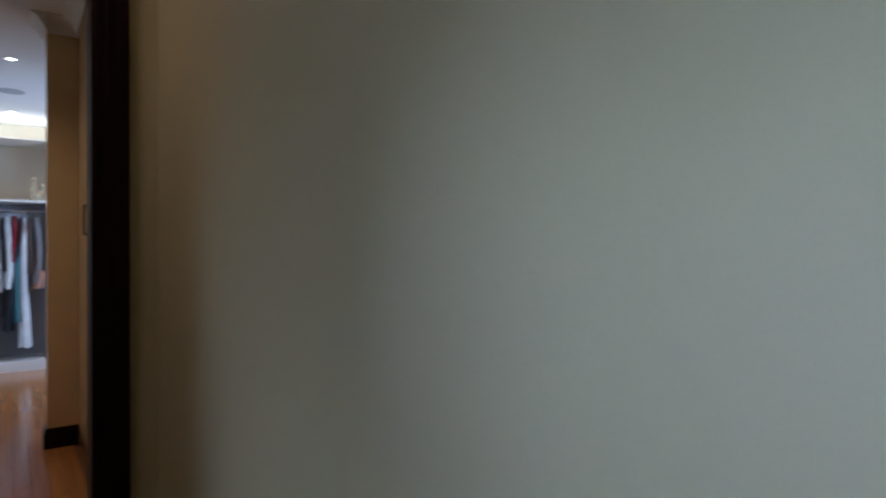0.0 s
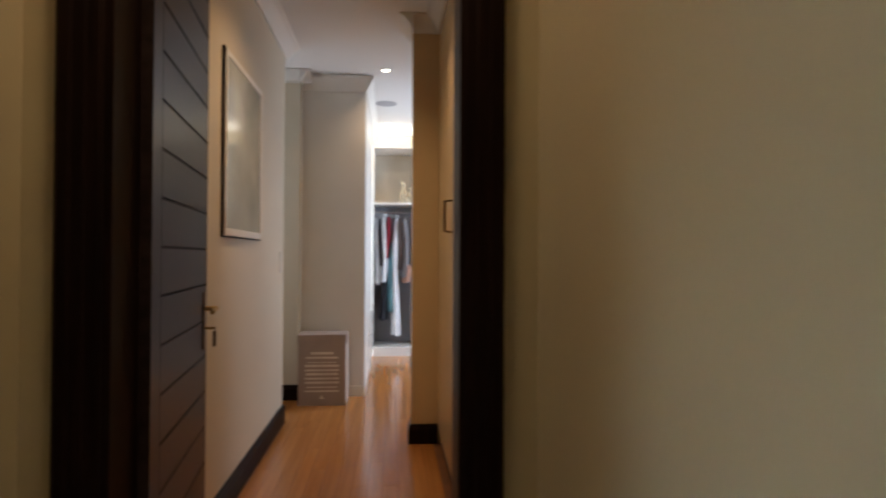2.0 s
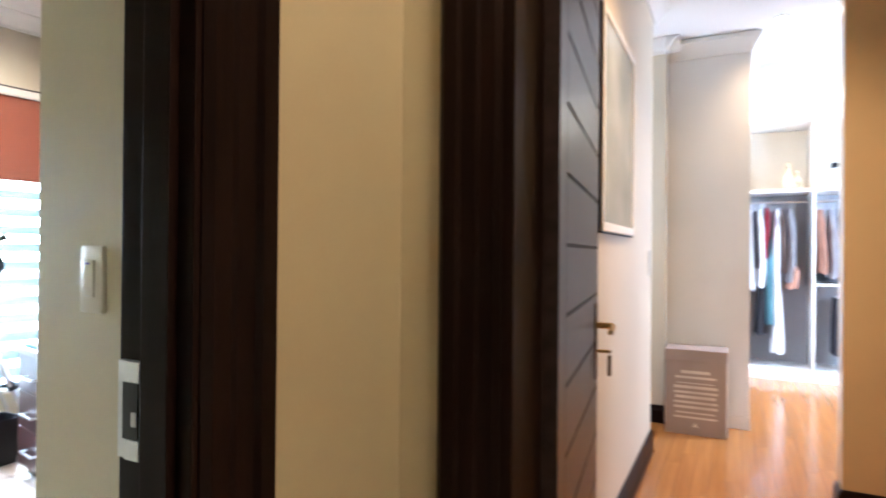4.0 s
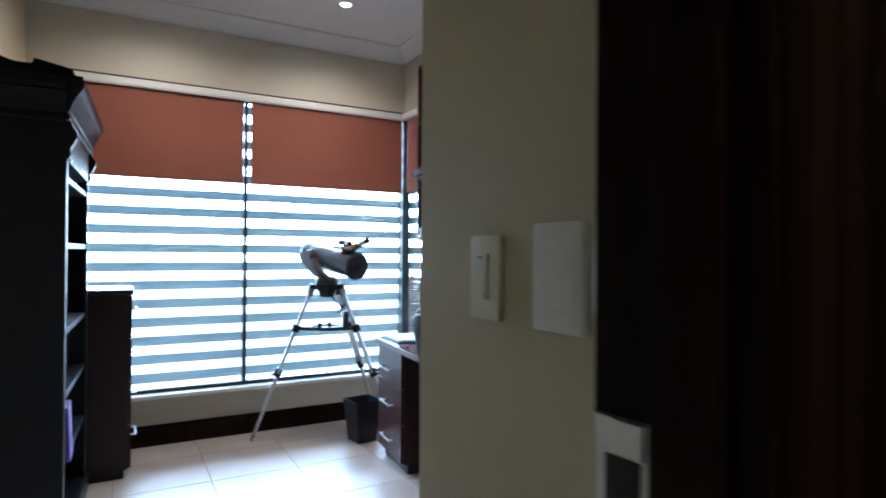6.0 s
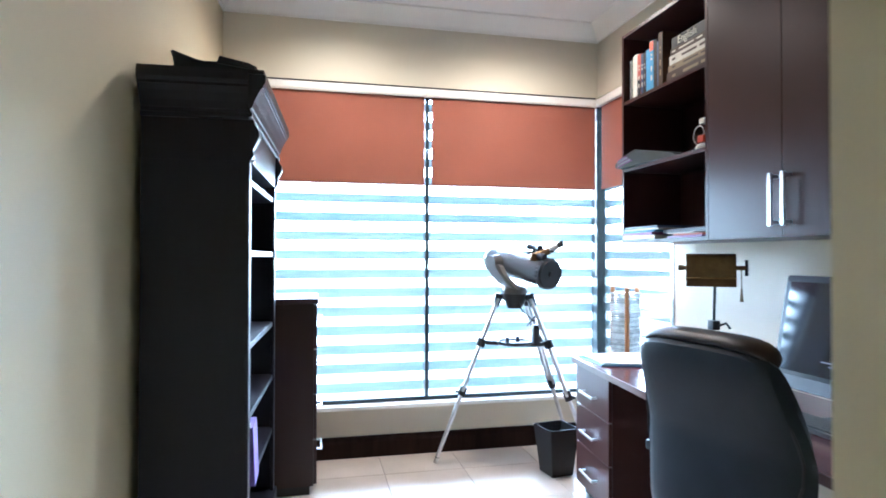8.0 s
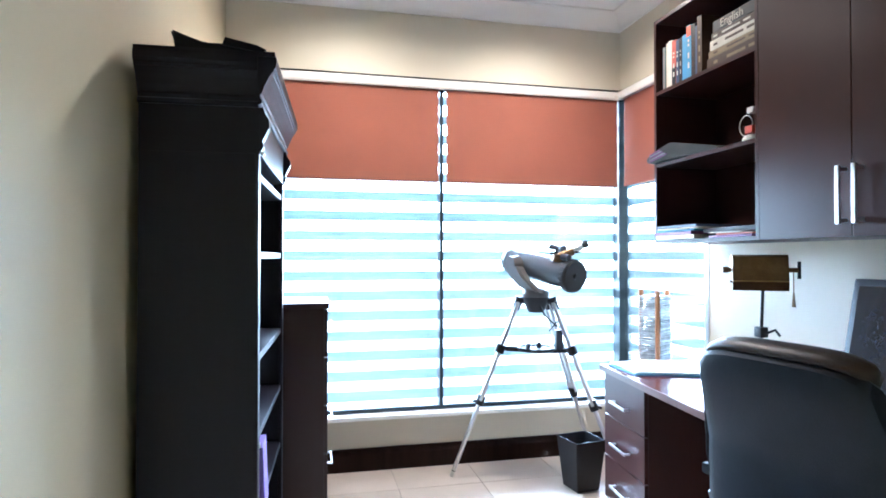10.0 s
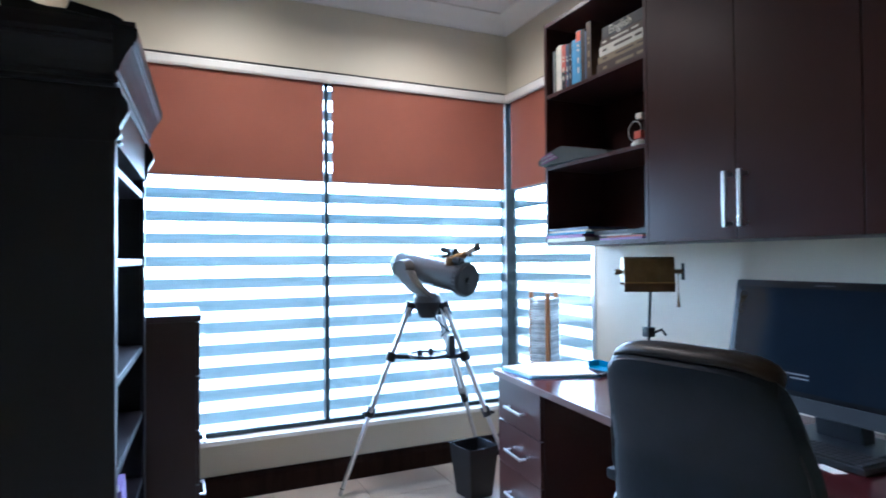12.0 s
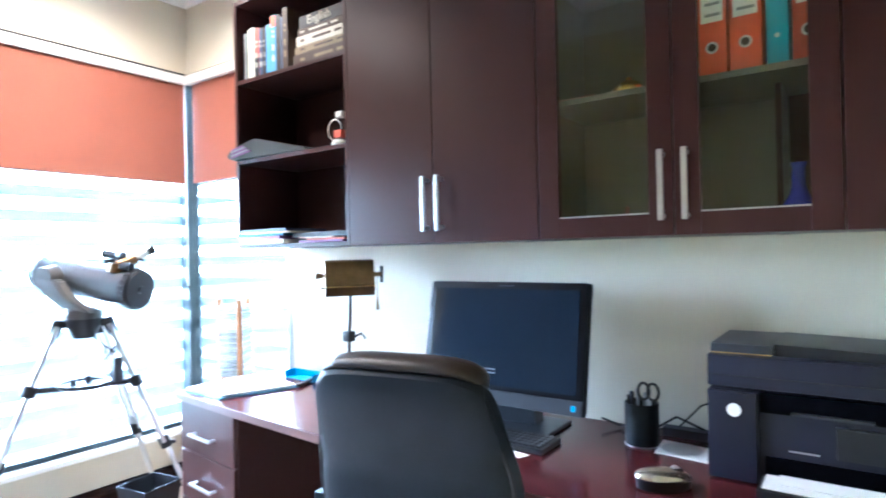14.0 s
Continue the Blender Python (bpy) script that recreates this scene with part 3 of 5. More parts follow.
sh = thing("open_wall_shelf", "dark mahogany open wall shelf holding books and folders", "wall shelf", (1.86, 2.61, UZ0))
carcass(sh, 2.256, 2.975, UX0, UX1, UZ0, UZ1, (1.815, 2.182))
c2 = thing("wall_cabinet", "dark mahogany wall cabinet with two plain closed doors", "cabinet", (1.86, 1.85, UZ0), "study wall cabinets")
carcass(c2, 1.442, 2.254, UX0 + 0.02, UX1, UZ0, UZ1)
for y0, y1, hy in ((1.443, 1.846, 1.810), (1.850, 2.253, 1.870)):
    d = part("door", box(UX0, y0, UZ0 + 0.001, UX0 + 0.019, y1, UZ1 - 0.001, 0.0015), M_CAB, c2)
    bar_handle(d, "z", hy, 1.642, 1.450, UX0)
c3 = thing("glass_wall_cabinet", "dark mahogany wall cabinet with two framed glass doors", "cabinet", (1.86, 1.04, UZ0), "study wall cabinets")
carcass(c3, 0.652, 1.440, UX0 + 0.02, UX1, UZ0, UZ1, (1.835, 2.24), 0.018, M_INSIDE)
part("divider", box(UX0 + 0.16, 0.790, UZ0 + 0.019, UX1 - 0.01, 0.806, 1.816), M_CAB, c3, "dark upright divider")
part("dark_back", box(UX1 - 0.014, 0.671, UZ0 + 0.019, UX1 - 0.009, 0.789, 1.816), M_CAB, c3)
for y0, y1, hy in ((0.653, 1.034, 1.001), (1.038, 1.439, 1.063)):
    bm = box(UX0, y0, UZ0 + 0.001, UX0 + 0.019, y0 + 0.066, UZ1 - 0.001, 0.0015)
    box(UX0, y1 - 0.066, UZ0 + 0.001, UX0 + 0.019, y1, UZ1 - 0.001, 0.0015, bm)
    box(UX0 + 0.001, y0 + 0.066, UZ0 + 0.001, UX0 + 0.019, y1 - 0.066, UZ0 + 0.062, 0.0015, bm)
    box(UX0 + 0.001, y0 + 0.066, UZ1 - 0.066, UX0 + 0.019, y1 - 0.066, UZ1 - 0.001, 0.0015, bm)
    d = part("door", bm, M_CAB, c3, "framed mahogany door")
    part("pane", box(UX0 + 0.009, y0 + 0.064, UZ0 + 0.060, UX0 + 0.013, y1 - 0.064, UZ1 - 0.064), M_GLASSD, d, "smoky clear glass pane")
    bm = box(UX0 + 0.004, y0 + 0.066, UZ0 + 0.062, UX0 + 0.008, y1 - 0.066, UZ0 + 0.066)
    part("bead", bm, M_STEEL, d, "thin bright glazing bead")
    bar_handle(d, "z", hy, 1.642, 1.450, UX0)
c4 = thing("wall_cabinet", "dark mahogany wall cabinet at the end of the row", "cabinet", (1.86, 0.55, UZ0), "study wall cabinets")
carcass(c4, 0.446, 0.650, UX0 + 0.02, UX1, UZ0, UZ1)
part("door", box(UX0, 0.447, UZ0 + 0.001, UX0 + 0.019, 0.649, UZ1 - 0.001, 0.0015), M_CAB, c4)


def solid_mat(name, c, rough=0.5):
    return mat(name, c, rough, vary=0.12, scale=14, bump=0.04)


COL = {n: solid_mat("cover_" + n, c) for n, c in dict(
    cream=(0.62, 0.58, 0.48), white=(0.62, 0.60, 0.54), red=(0.45, 0.08, 0.05), navy=(0.03, 0.05, 0.12), blue=(0.07, 0.30, 0.58), sky=(0.08, 0.30, 0.55), black=(0.02, 0.02, 0.025),
    orange=(0.72, 0.10, 0.03), yellow=(0.62, 0.48, 0.12), plum=(0.20, 0.07, 0.22), grey=(0.30, 0.31, 0.33), green=(0.05, 0.09, 0.08), gold=(0.20, 0.14, 0.06), teal=(0.03, 0.35, 0.55), brown=(0.055, 0.030, 0.016)).items()}


def book(label, y0, y1, z0, h, depth, color, lean=0.0, tint=None, x=UX0 + 0.03):
    """An upright book with its spine towards -x."""
    b = thing("book", label, "book", m=pose(x, y0, z0, lean))
    w = y1 - y0
    part("cover", box(0, 0, 0, depth, w, h, 0.002), COL[color], b)
    part("pages", box(0.006, 0.003, 0.003, depth + 0.001, w - 0.003, h + 0.0008), M_PAPER, b)
    if tint:
        for f in (0.22, 0.40, 0.62, 0.70):
            part("title_bar", box(-0.0012, w * 0.36, h * f, 0.0003, w * 0.64, h * f + h * (0.10 if f < 0.6 else 0.04)), COL[tint], b)
    if color == "sky":
        part("cover_band", box(-0.0011, 0.001, h * 0.80, 0.0003, w - 0.002, h * 0.985), COL["orange"], b, "orange band at the top")
    if color == "red":
        part("cover_band", box(-0.0011, 0.001, h * 0.02, 0.0003, w - 0.002, h * 0.42), COL["black"], b, "black band at the foot")
    return b


y = 2.945
for w, h, c, ti in ((0.020, 0.225, "grey", None), (0.012, 0.220, "green", None), (0.016, 0.235, "cream", None), (0.030, 0.240, "white", None), (0.034, 0.232, "red", "cream"), (0.024, 0.225, "navy", "white"), (0.026, 0.222, "black", "grey"),
                    (0.032, 0.228, "blue", None), (0.036, 0.262, "sky", "white"), (0.030, 0.255, "black", "brown"), (0.014, 0.240, "navy", None), (0.034, 0.275, "brown", "gold")):
    book("%s book standing upright on the shelf" % {"sky": "pale blue", "red": "red and cream", "navy": "dark navy"}.get(c, c), y - w, y - 0.001, 2.182, h, 0.17, c, 0, ti)
    y -= w
for i, (w, h, c, ti) in enumerate(((0.33, 0.052, "brown", "gold"), (0.33, 0.030, "gold", "brown"), (0.32, 0.042, "cream", "brown"), (0.30, 0.030, "brown", "cream"), (0.31, 0.050, "black", None))):
    zz = 2.182 + (0, 0.053, 0.084, 0.127, 0.158)[i]
    b = thing("book", "thick %s book lying flat in a stack" % {"gold": "tan and gold", "brown": "dark brown"}.get(c, c), "book", (UX0 + 0.1, 2.43, zz))
    part("cover", box(UX0 + 0.03, 2.60 - w, zz, UX0 + 0.26, 2.60 - 0.01 * i, zz + h, 0.003), COL[c], b)
    if ti:
        for y0, y1 in ((2.60 - w + 0.03, 2.60 - w + 0.07), (2.60 - w + 0.09, 2.60 - w + 0.20), (2.53, 2.555)):
            part("title_bar", box(UX0 + 0.0288, y0, zz + h * 0.38, UX0 + 0.031, y1, zz + h * 0.62), COL[ti], b)
        part("page_block", box(UX0 + 0.034, 2.60 - w + 0.004, zz + 0.004, UX0 + 0.262, 2.60 - 0.01 * i + 0.0008, zz + h - 0.004), M_PAPER, b)
    else:
        cu = bpy.data.curves.new("title_lettering", "FONT")
        cu.body, cu.size, cu.extrude, cu.align_x, cu.align_y = "English", 0.052, 0.0006, "CENTER", "CENTER"
        tmp = new("title_lettering", cu)
        me = bpy.data.meshes.new_from_object(tmp)
        bpy.data.objects.remove(tmp)
        me.materials.append(COL["cream"])
        tx = new("title_lettering", me)
        tx.matrix_basis = Matrix.Translation((UX0 + 0.0285, 2.44, zz + h / 2)) @ Matrix(((0, 0, -1, 0), (-1, 0, 0, 0), (0, 1, 0, 0), (0, 0, 0, 1)))
        tx.parent, tx.matrix_parent_inverse = b, b.matrix_basis.inverted()

pf = thing("leather_folder", "dark grey folded portfolio lying on the shelf edge", "folder", (1.80, 2.85, 1.815))
bm = bmesh.new()
sec = [(0.0, 0.0), (0.44, 0.0), (0.452, 0.005), (0.44, 0.016), (0.17, 0.078), (0.14, 0.084), (0.02, 0.056), (-0.026, 0.034), (-0.034, 0.020), (-0.026, 0.006)]
extrude(sec, (UX0 - 0.030, 2.962, 1.816), (0.10, -0.99, 0), (0, 0, 1), (0.235, 0.01, 0), bm)
bmesh.ops.bevel(bm, geom=bm.edges[:], offset=0.003, segments=2, affect="EDGES")
part("cover", bm, mat("grey_green_leatherette", (0.040, 0.046, 0.044), 0.42, vary=0.15, scale=9, bump=0.15, fine=240), pf, "", True)
for i in range(5):
    part("page_edge", extrude([(0.0, 0.0), (0.13 - 0.012 * i, 0.0), (0.13 - 0.012 * i, 0.004), (0.0, 0.003)], (UX0 - 0.0325, 2.968, 1.824 + 0.0085 * i), (0.06, -0.98, 0.16), (0, 0, 1), (0.008, 0, 0)), COL["grey" if i % 2 else "plum"], pf)
cam_th = thing("webcam", "small white desk camera with a coiled cable", "webcam", (1.725, 2.345, 1.815))
part("base", lathe([(0.001, 0), (0.034, 0.001), (0.036, 0.010), (0.028, 0.022), (0.010, 0.03), (0.001, 0.031)], (1.73, 2.345, 1.816)), M_PLATEW, cam_th, "", True)
part("body", box(1.712, 2.318, 1.930, 1.742, 2.352, 1.955, 0.006), M_PLATEW, cam_th, "", True)
part("cable", chain([(1.720, 2.365 + 0.038 * math.cos(i * 0.42), 1.884 + 0.042 * math.sin(i * 0.42)) for i in range(16)], 0.0018), M_PLATEW, cam_th, "white looped cable", True)
part("clip", box(1.705, 2.315, 1.846, 1.74, 2.355, 1.878, 0.004), M_RED, cam_th, "small red clip")
for i, (c, yy0, yy1, h, xo) in enumerate((("white", 2.63, 2.93, 0.020, -0.02), ("plum", 2.66, 2.95, 0.016, -0.015), ("blue", 2.64, 2.94, 0.010, -0.012), ("cream", 2.60, 2.92, 0.008, -0.02), ("navy", 2.45, 2.95, 0.014, 0.0),
                                       ("plum", 2.29, 2.55, 0.010, -0.005), ("red", 2.28, 2.50, 0.008, -0.008), ("white", 2.34, 2.54, 0.006, -0.012), ("black", 2.28, 2.62, 0.022, 0.02))):
    zz = UZ0 + 0.019 + (sum((0.020, 0.016, 0.010, 0.008, 0.014)[:i]) if i < 5 else sum((0.010, 0.008, 0.006, 0.022)[:i - 5]))
    if i == 4:
        zz = UZ0 + 0.019 + 0.055
        yy0 = 2.64
    f = thing("document_folder", "%s folder lying flat in a pile" % c, "folder", (1.82, (yy0 + yy1) / 2, zz), "folders on the lowest shelf")
    part("sleeve", box(UX0 + xo, yy0, zz, UX0 + 0.24, yy1, zz + h - 0.0015, 0.002), COL[c], f)

# things behind the cabinet glass
for i, (c, y0) in enumerate((("orange", 0.905), ("orange", 0.822), ("teal", 0.762), ("red", 0.683))):
    w = (0.075, 0.078, 0.052, 0.072)[i]
    f = thing("lever_arch_file", "%s lever arch file standing behind glass" % {"teal": "blue"}.get(c, c), "ring binder", (1.86, y0 + w / 2, 1.836), "files in the glass cabinet")
    part("spine_case", box(1.745, y0, 1.836, 2.02, y0 + w, 2.15, 0.003), COL[c], f)
    if c != "teal":
        part("label", box(1.7436, y0 + 0.010, 1.985, 1.7455, y0 + w - 0.010, 2.10), M_PAPER, f, "white spine label")
        for k in range(3):
            part("print_bar", box(1.7425, y0 + 0.016, 2.0 + 0.03 * k, 1.744, y0 + w - 0.02, 2.008 + 0.03 * k), COL["grey"], f)
    bm = bmesh.new()
    bmesh.ops.create_cone(bm, cap_ends=True, segments=20, radius1=0.016 if c != "teal" else 0.006, radius2=0.016 if c != "teal" else 0.006, depth=0.003, matrix=pose(1.7445, y0 + w / 2, 1.915, 0, 90))
    ring = part("finger_ring", bm, M_STEEL, f, "steel finger ring")
    if c != "teal":
        # the ring is a full disc; a smaller black one paints its dark hole
        bm = bmesh.new()
        bmesh.ops.create_cone(bm, cap_ends=True, segments=20, radius1=0.0105, radius2=0.0105, depth=0.004, matrix=pose(1.7438, y0 + w / 2, 1.915, 0, 90))
        part("hole_shade", bm, M_BLACK, ring)
M_GOLD = mat("polished_gold", (0.75, 0.48, 0.12), 0.2, 1.0, vary=0.1)
M_COBALT = mat("cobalt_glass", (0.02, 0.03, 0.42), 0.08, vary=0.1, bump=0, coat=0.6)
v = thing("glass_vase", "cobalt blue glass bud vase behind the cabinet door", "vase", (1.80, 0.752, UZ0 + 0.018))
part("body", lathe([(0.001, 0), (0.036, 0.001), (0.042, 0.018), (0.038, 0.055), (0.024, 0.080), (0.016, 0.105), (0.015, 0.150), (0.020, 0.163), (0.001, 0.162)], (1.80, 0.752, UZ0 + 0.0185)), M_COBALT, v, "", True)
part("label", box(1.757, 0.739, UZ0 + 0.026, 1.7615, 0.765, UZ0 + 0.044), M_PAPER, v, "small white sticker")
g = thing("ornament", "small gold dome ornament on the glass cabinet shelf", "ornament", (1.79, 1.186, 1.835))
part("dome", lathe([(0.001, 0), (0.052, 0.001), (0.053, 0.006), (0.047, 0.022), (0.034, 0.036), (0.018, 0.044), (0.009, 0.047), (0.008, 0.054), (0.001, 0.060)], (1.79, 1.186, 1.8355)), M_GOLD, g, "", True)
bk2 = thing("notebook", "thin red notebook lying on the cabinet shelf", "book", (1.84, 1.34, 1.835))
part("cover", box(1.75, 1.28, 1.8355, 1.93, 1.41, 1.848, 0.002), M_RED, bk2)
tb = thing("candle_holder", "small dull red candle holder behind glass", "ornament", (1.83, 1.21, UZ0 + 0.018))
part("cup", lathe([(0.001, 0), (0.032, 0.001), (0.034, 0.04), (0.030, 0.045), (0.006, 0.046), (0.006, 0.075), (0.001, 0.08)], (1.83, 1.21, UZ0 + 0.0185)), mat("dull_red_glaze", (0.20, 0.06, 0.05), 0.4), tb, "", True)

# ---- desk ----
DT = 0.765
dk = thing("desk", "continuous red-brown mahogany desk top along the wall", "desk", (1.77, 1.8, DT - 0.03))
FRONT = [(1.487, 3.178), (1.437, 2.68), (1.390, 2.10), (1.345, 1.30), (1.330, 0.444)]
part("top", extrude([*FRONT, (2.043, 0.444), (2.043, 3.178)], (0, 0, DT - 0.030), (1, 0, 0), (0, 1, 0), (0, 0, 0.030)), M_DESK, dk)
for (xa, ya), (xb, yb) in zip(FRONT, FRONT[1:]):
    part("front_edge", extrude([(xa, ya), (xb, yb), (xb - 0.006, yb), (xa - 0.006, ya)], (0, 0, DT - 0.031), (1, 0, 0), (0, 1, 0), (0, 0, 0.030)), M_EDGE, dk, "paler veneered front edge")
part("end_edge", box(1.483, 3.178, DT - 0.031, 2.04, 3.183, DT - 0.001, 0.001), M_EDGE, dk)
ped = thing("drawer_pedestal", "dark mahogany desk pedestal with three steel-handled drawers", "drawer unit", m=Matrix.Translation((1.503, 3.165, 0)) @ Matrix.Rotation(radians(-5.6), 4, "Z"))
part("body", box(0.020, -0.46, 0.06, 0.48, 0.0, DT - 0.032, 0.001), M_CAB, ped)
part("plinth", box(0.05, -0.45, 0, 0.47, -0.01, 0.06), M_BLACK, ped)
for z0, z1, hz in ((0.514, 0.728, 0.600), (0.298, 0.508, 0.385), (0.070, 0.292, 0.170)):
    d = part("drawer_front", box(0.0, -0.458, z0, 0.019, -0.002, z1, 0.0015), M_CAB, ped)
    bar_handle(d, "y", -0.315, -0.13, hz, 0.0, 0.026)
leg = thing("desk_end_panel", "dark mahogany panel carrying the far end of the desk", "desk panel", (1.77, 0.46, 0))
part("panel", box(1.52, 0.452, 0, 2.03, 0.474, DT - 0.032, 0.001), M_CAB, leg)

# ---- things on the desk ----
Z = DT + 0.0006
pp = thing("paper_stack", "loose stack of white papers over a blue folder", "papers", (1.75, 2.97, Z))
part("folder", extrude([(1.51, 3.15), (1.50, 2.86), (1.83, 2.74), (1.95, 3.10), (1.80, 3.16)], (0, 0, Z), (1, 0, 0), (0, 1, 0), (0, 0, 0.006)), M_BLUEF, pp, "blue card folder")
for i in range(5):
    a = random.uniform(-0.05, 0.05)
    part("sheet", extrude([(1.525 + a * 0.3, 3.145), (1.52 - a * 0.2, 2.87 + a * 0.2), (1.82, 2.755 + a * 0.1), (1.93, 3.09), (1.78, 3.15)], (0, 0, Z + 0.0065 + 0.002 * i), (1, 0, 0), (0, 1, 0), (0, 0, 0.0016)), M_PAPER, pp)
part("black_binding", extrude([(1.82, 2.750), (1.835, 2.738), (1.985, 2.80), (1.975, 2.82)], (0, 0, Z + 0.0005), (1, 0, 0), (0, 1, 0), (0, 0, 0.014)), M_BLACK, pp, "black spine binding")
tr = thing("letter_tray", "bright blue plastic tray behind the papers", "tray", (1.95, 2.86, Z))
bm = extrude([(1.93, 2.76), (2.025, 2.76), (2.025, 2.99), (1.955, 2.99)], (0, 0, Z), (1, 0, 0), (0, 1, 0), (0, 0, 0.004))
box(1.932, 2.76, Z, 2.025, 2.764, Z + 0.034, 0, bm)
box(2.021, 2.764, Z, 2.025, 2.99, Z + 0.034, 0, bm)
box(1.955, 2.986, Z, 2.021, 2.99, Z + 0.034, 0, bm)
part("tray", bm, M_CYAN, tr)

rk = thing("cd_rack", "spiral stack of CD cases held by three pine dowels", "CD rack", (1.88, 3.25, 0.0))
rc = (1.865, 3.255)
RZ = DT - 0.02
part("base", lathe([(0.001, 0), (0.085, 0.0), (0.085, 0.018), (0.001, 0.018)], (rc[0], rc[1], RZ)), M_PINE, rk)
part("stand", box(rc[0] - 0.06, rc[1] - 0.06, 0.0, rc[0] + 0.06, rc[1] + 0.06, RZ, 0.004), M_PINE, rk, "pine stand on the floor")
for k in range(3):
    a = 2.2 + k * 2.094
    part("dowel", rod((rc[0] + 0.082 * math.cos(a), rc[1] + 0.082 * math.sin(a), RZ + 0.018), (rc[0] + 0.082 * math.cos(a), rc[1] + 0.082 * math.sin(a), 1.155), 0.014), M_PINE, rk, "", True)
for k in range(26):
    zz = RZ + 0.024 + k * 0.0138
    a = 0.55 + 0.05 * math.sin(k * 0.5) + random.uniform(-0.05, 0.05)
    m = Matrix.Translation((rc[0], rc[1], zz)) @ Matrix.Rotation(a, 4, "Z")
    bm = box(-0.071, -0.062, 0, 0.071, 0.062, 0.0090)
    bmesh.ops.transform(bm, matrix=m, verts=bm.verts)
    part("cd_case", bm, M_CD, rk)

lp = thing("desk_lamp", "bronze banker style desk lamp with a box shade", "lamp", (1.85, 2.42, Z))
part("base", lathe([(0.001, 0), (0.075, 0), (0.075, 0.010), (0.060, 0.020), (0.014, 0.030), (0.010, 0.05), (0.001, 0.05)], (1.835, 2.42, Z)), M_DBRASS, lp, "", True)
part("stem", chain([(1.835, 2.42, Z + 0.04), (1.835, 2.42, 1.02), (1.815, 2.385, 1.24)], 0.0065), M_BLACK, lp, "", True)
part("joint", box(1.815, 2.40, 1.00, 1.855, 2.44, 1.045, 0.008), M_BLACK, lp, "", True)
part("wing_screw", chain([(1.845, 2.40, 1.02), (1.865, 2.375, 1.035), (1.875, 2.36, 1.01)], 0.006), M_BLACK, lp, "", True)
ax = (Vector((1.856, 2.304, 0)) - Vector((1.686, 2.415, 0))).normalized()
nx = Vector((ax.y, -ax.x, 0))
if nx.x > 0:
    nx = -nx
sec = [(0.052, -0.062), (0.060, -0.050), (0.045, 0.050), (0.032, 0.058), (-0.032, 0.058), (-0.045, 0.050), (-0.060, -0.050), (-0.052, -0.062), (-0.045, -0.05), (0.045, -0.05)]
part("shade", extrude(sec, Vector((1.686, 2.415, 1.293)), nx, (0, 0, 1), ax * 0.203), M_DBRASS, lp, "aged bronze box shade")
part("shade_skirt", extrude([(0.0525, -0.088), (0.0555, -0.088), (0.0635, -0.050), (0.0605, -0.050)], Vector((1.686, 2.415, 1.293)), nx, (0, 0, 1), ax * 0.203), M_DBRASS, lp, "dark lower skirt of the shade")
part("skirt_rim", rod(Vector((1.686, 2.415, 1.243)) + nx * 0.0625, Vector((1.686, 2.415, 1.243)) + nx * 0.0625 + ax * 0.203, 0.0025, None, 8), M_BRASS, lp, "bright brass seam")
bm = rod(Vector((1.686, 2.415, 1.288)) - ax * 0.022, Vector((1.686, 2.415, 1.288)) + ax * 0.245, 0.010)
rod(Vector((1.686, 2.415, 1.288)) - ax * 0.032, Vector((1.686, 2.415, 1.288)) - ax * 0.012, 0.013, None, 14, bm)
part("pivot_bar", bm, M_DBRASS, lp, "", True)
e = Vector((1.686, 2.415, 1.288)) + ax * 0.248
part("knob", rod(e - Vector((0, 0, 0.035)), e + Vector((0, 0, 0.035)), 0.007), M_BLACK, lp, "", True)
part("pull_chain", chain([e - ax * 0.02, e - ax * 0.02 - Vector((0, 0, 0.09))], 0.002), M_DBRASS, lp)
part("pull_tassel", rod(e - ax * 0.02 - Vector((0, 0, 0.09)), e - ax * 0.02 - Vector((0, 0, 0.15)), 0.003, 0.008), M_DBRASS, lp, "", True)

mo = thing("desktop_computer", "large all-in-one computer with a dark glossy screen", "computer", (1.80, 1.61, Z))
TI = Matrix.Translation((1.700, 1.613, 0.86)) @ Matrix.Rotation(radians(-0.5), 4, "Z") @ Matrix.Rotation(radians(11), 4, "Y")


def tilt(bm):
    bmesh.ops.transform(bm, matrix=TI, verts=bm.verts)
    return bm


part("housing", tilt(box(0.0, -0.297, 0.004, 0.035, 0.320, 0.419, 0.016)), M_BEZEL, mo, "", True)
part("screen", tilt(box(-0.0015, -0.270, 0.068, 0.004, 0.294, 0.392)), M_SCREEN, mo, "dark reflective screen")
part("chin", tilt(box(-0.003, -0.293, 0.006, 0.006, 0.316, 0.052, 0.002)), M_GREYP, mo, "charcoal lower bezel")
part("sticker", tilt(box(-0.0042, -0.272, 0.020, -0.0028, -0.258, 0.038)), M_CYAN, mo, "small blue sticker")
part("webcam_dot", tilt(box(-0.001, -0.03, 0.402, 0.002, 0.03, 0.405)), M_GREYP, mo)
for k in range(2):
    part("screen_text", tilt(box(-0.0022, 0.02, 0.118 - 0.012 * k, -0.0012, 0.11 - 0.03 * k, 0.122 - 0.012 * k)), COL["grey"], mo, "faint unreadable screen text")
bm = box(1.74, 1.46, Z, 1.95, 1.76, Z + 0.012, 0.004)
part("stand_foot", bm, M_GREYP, mo)
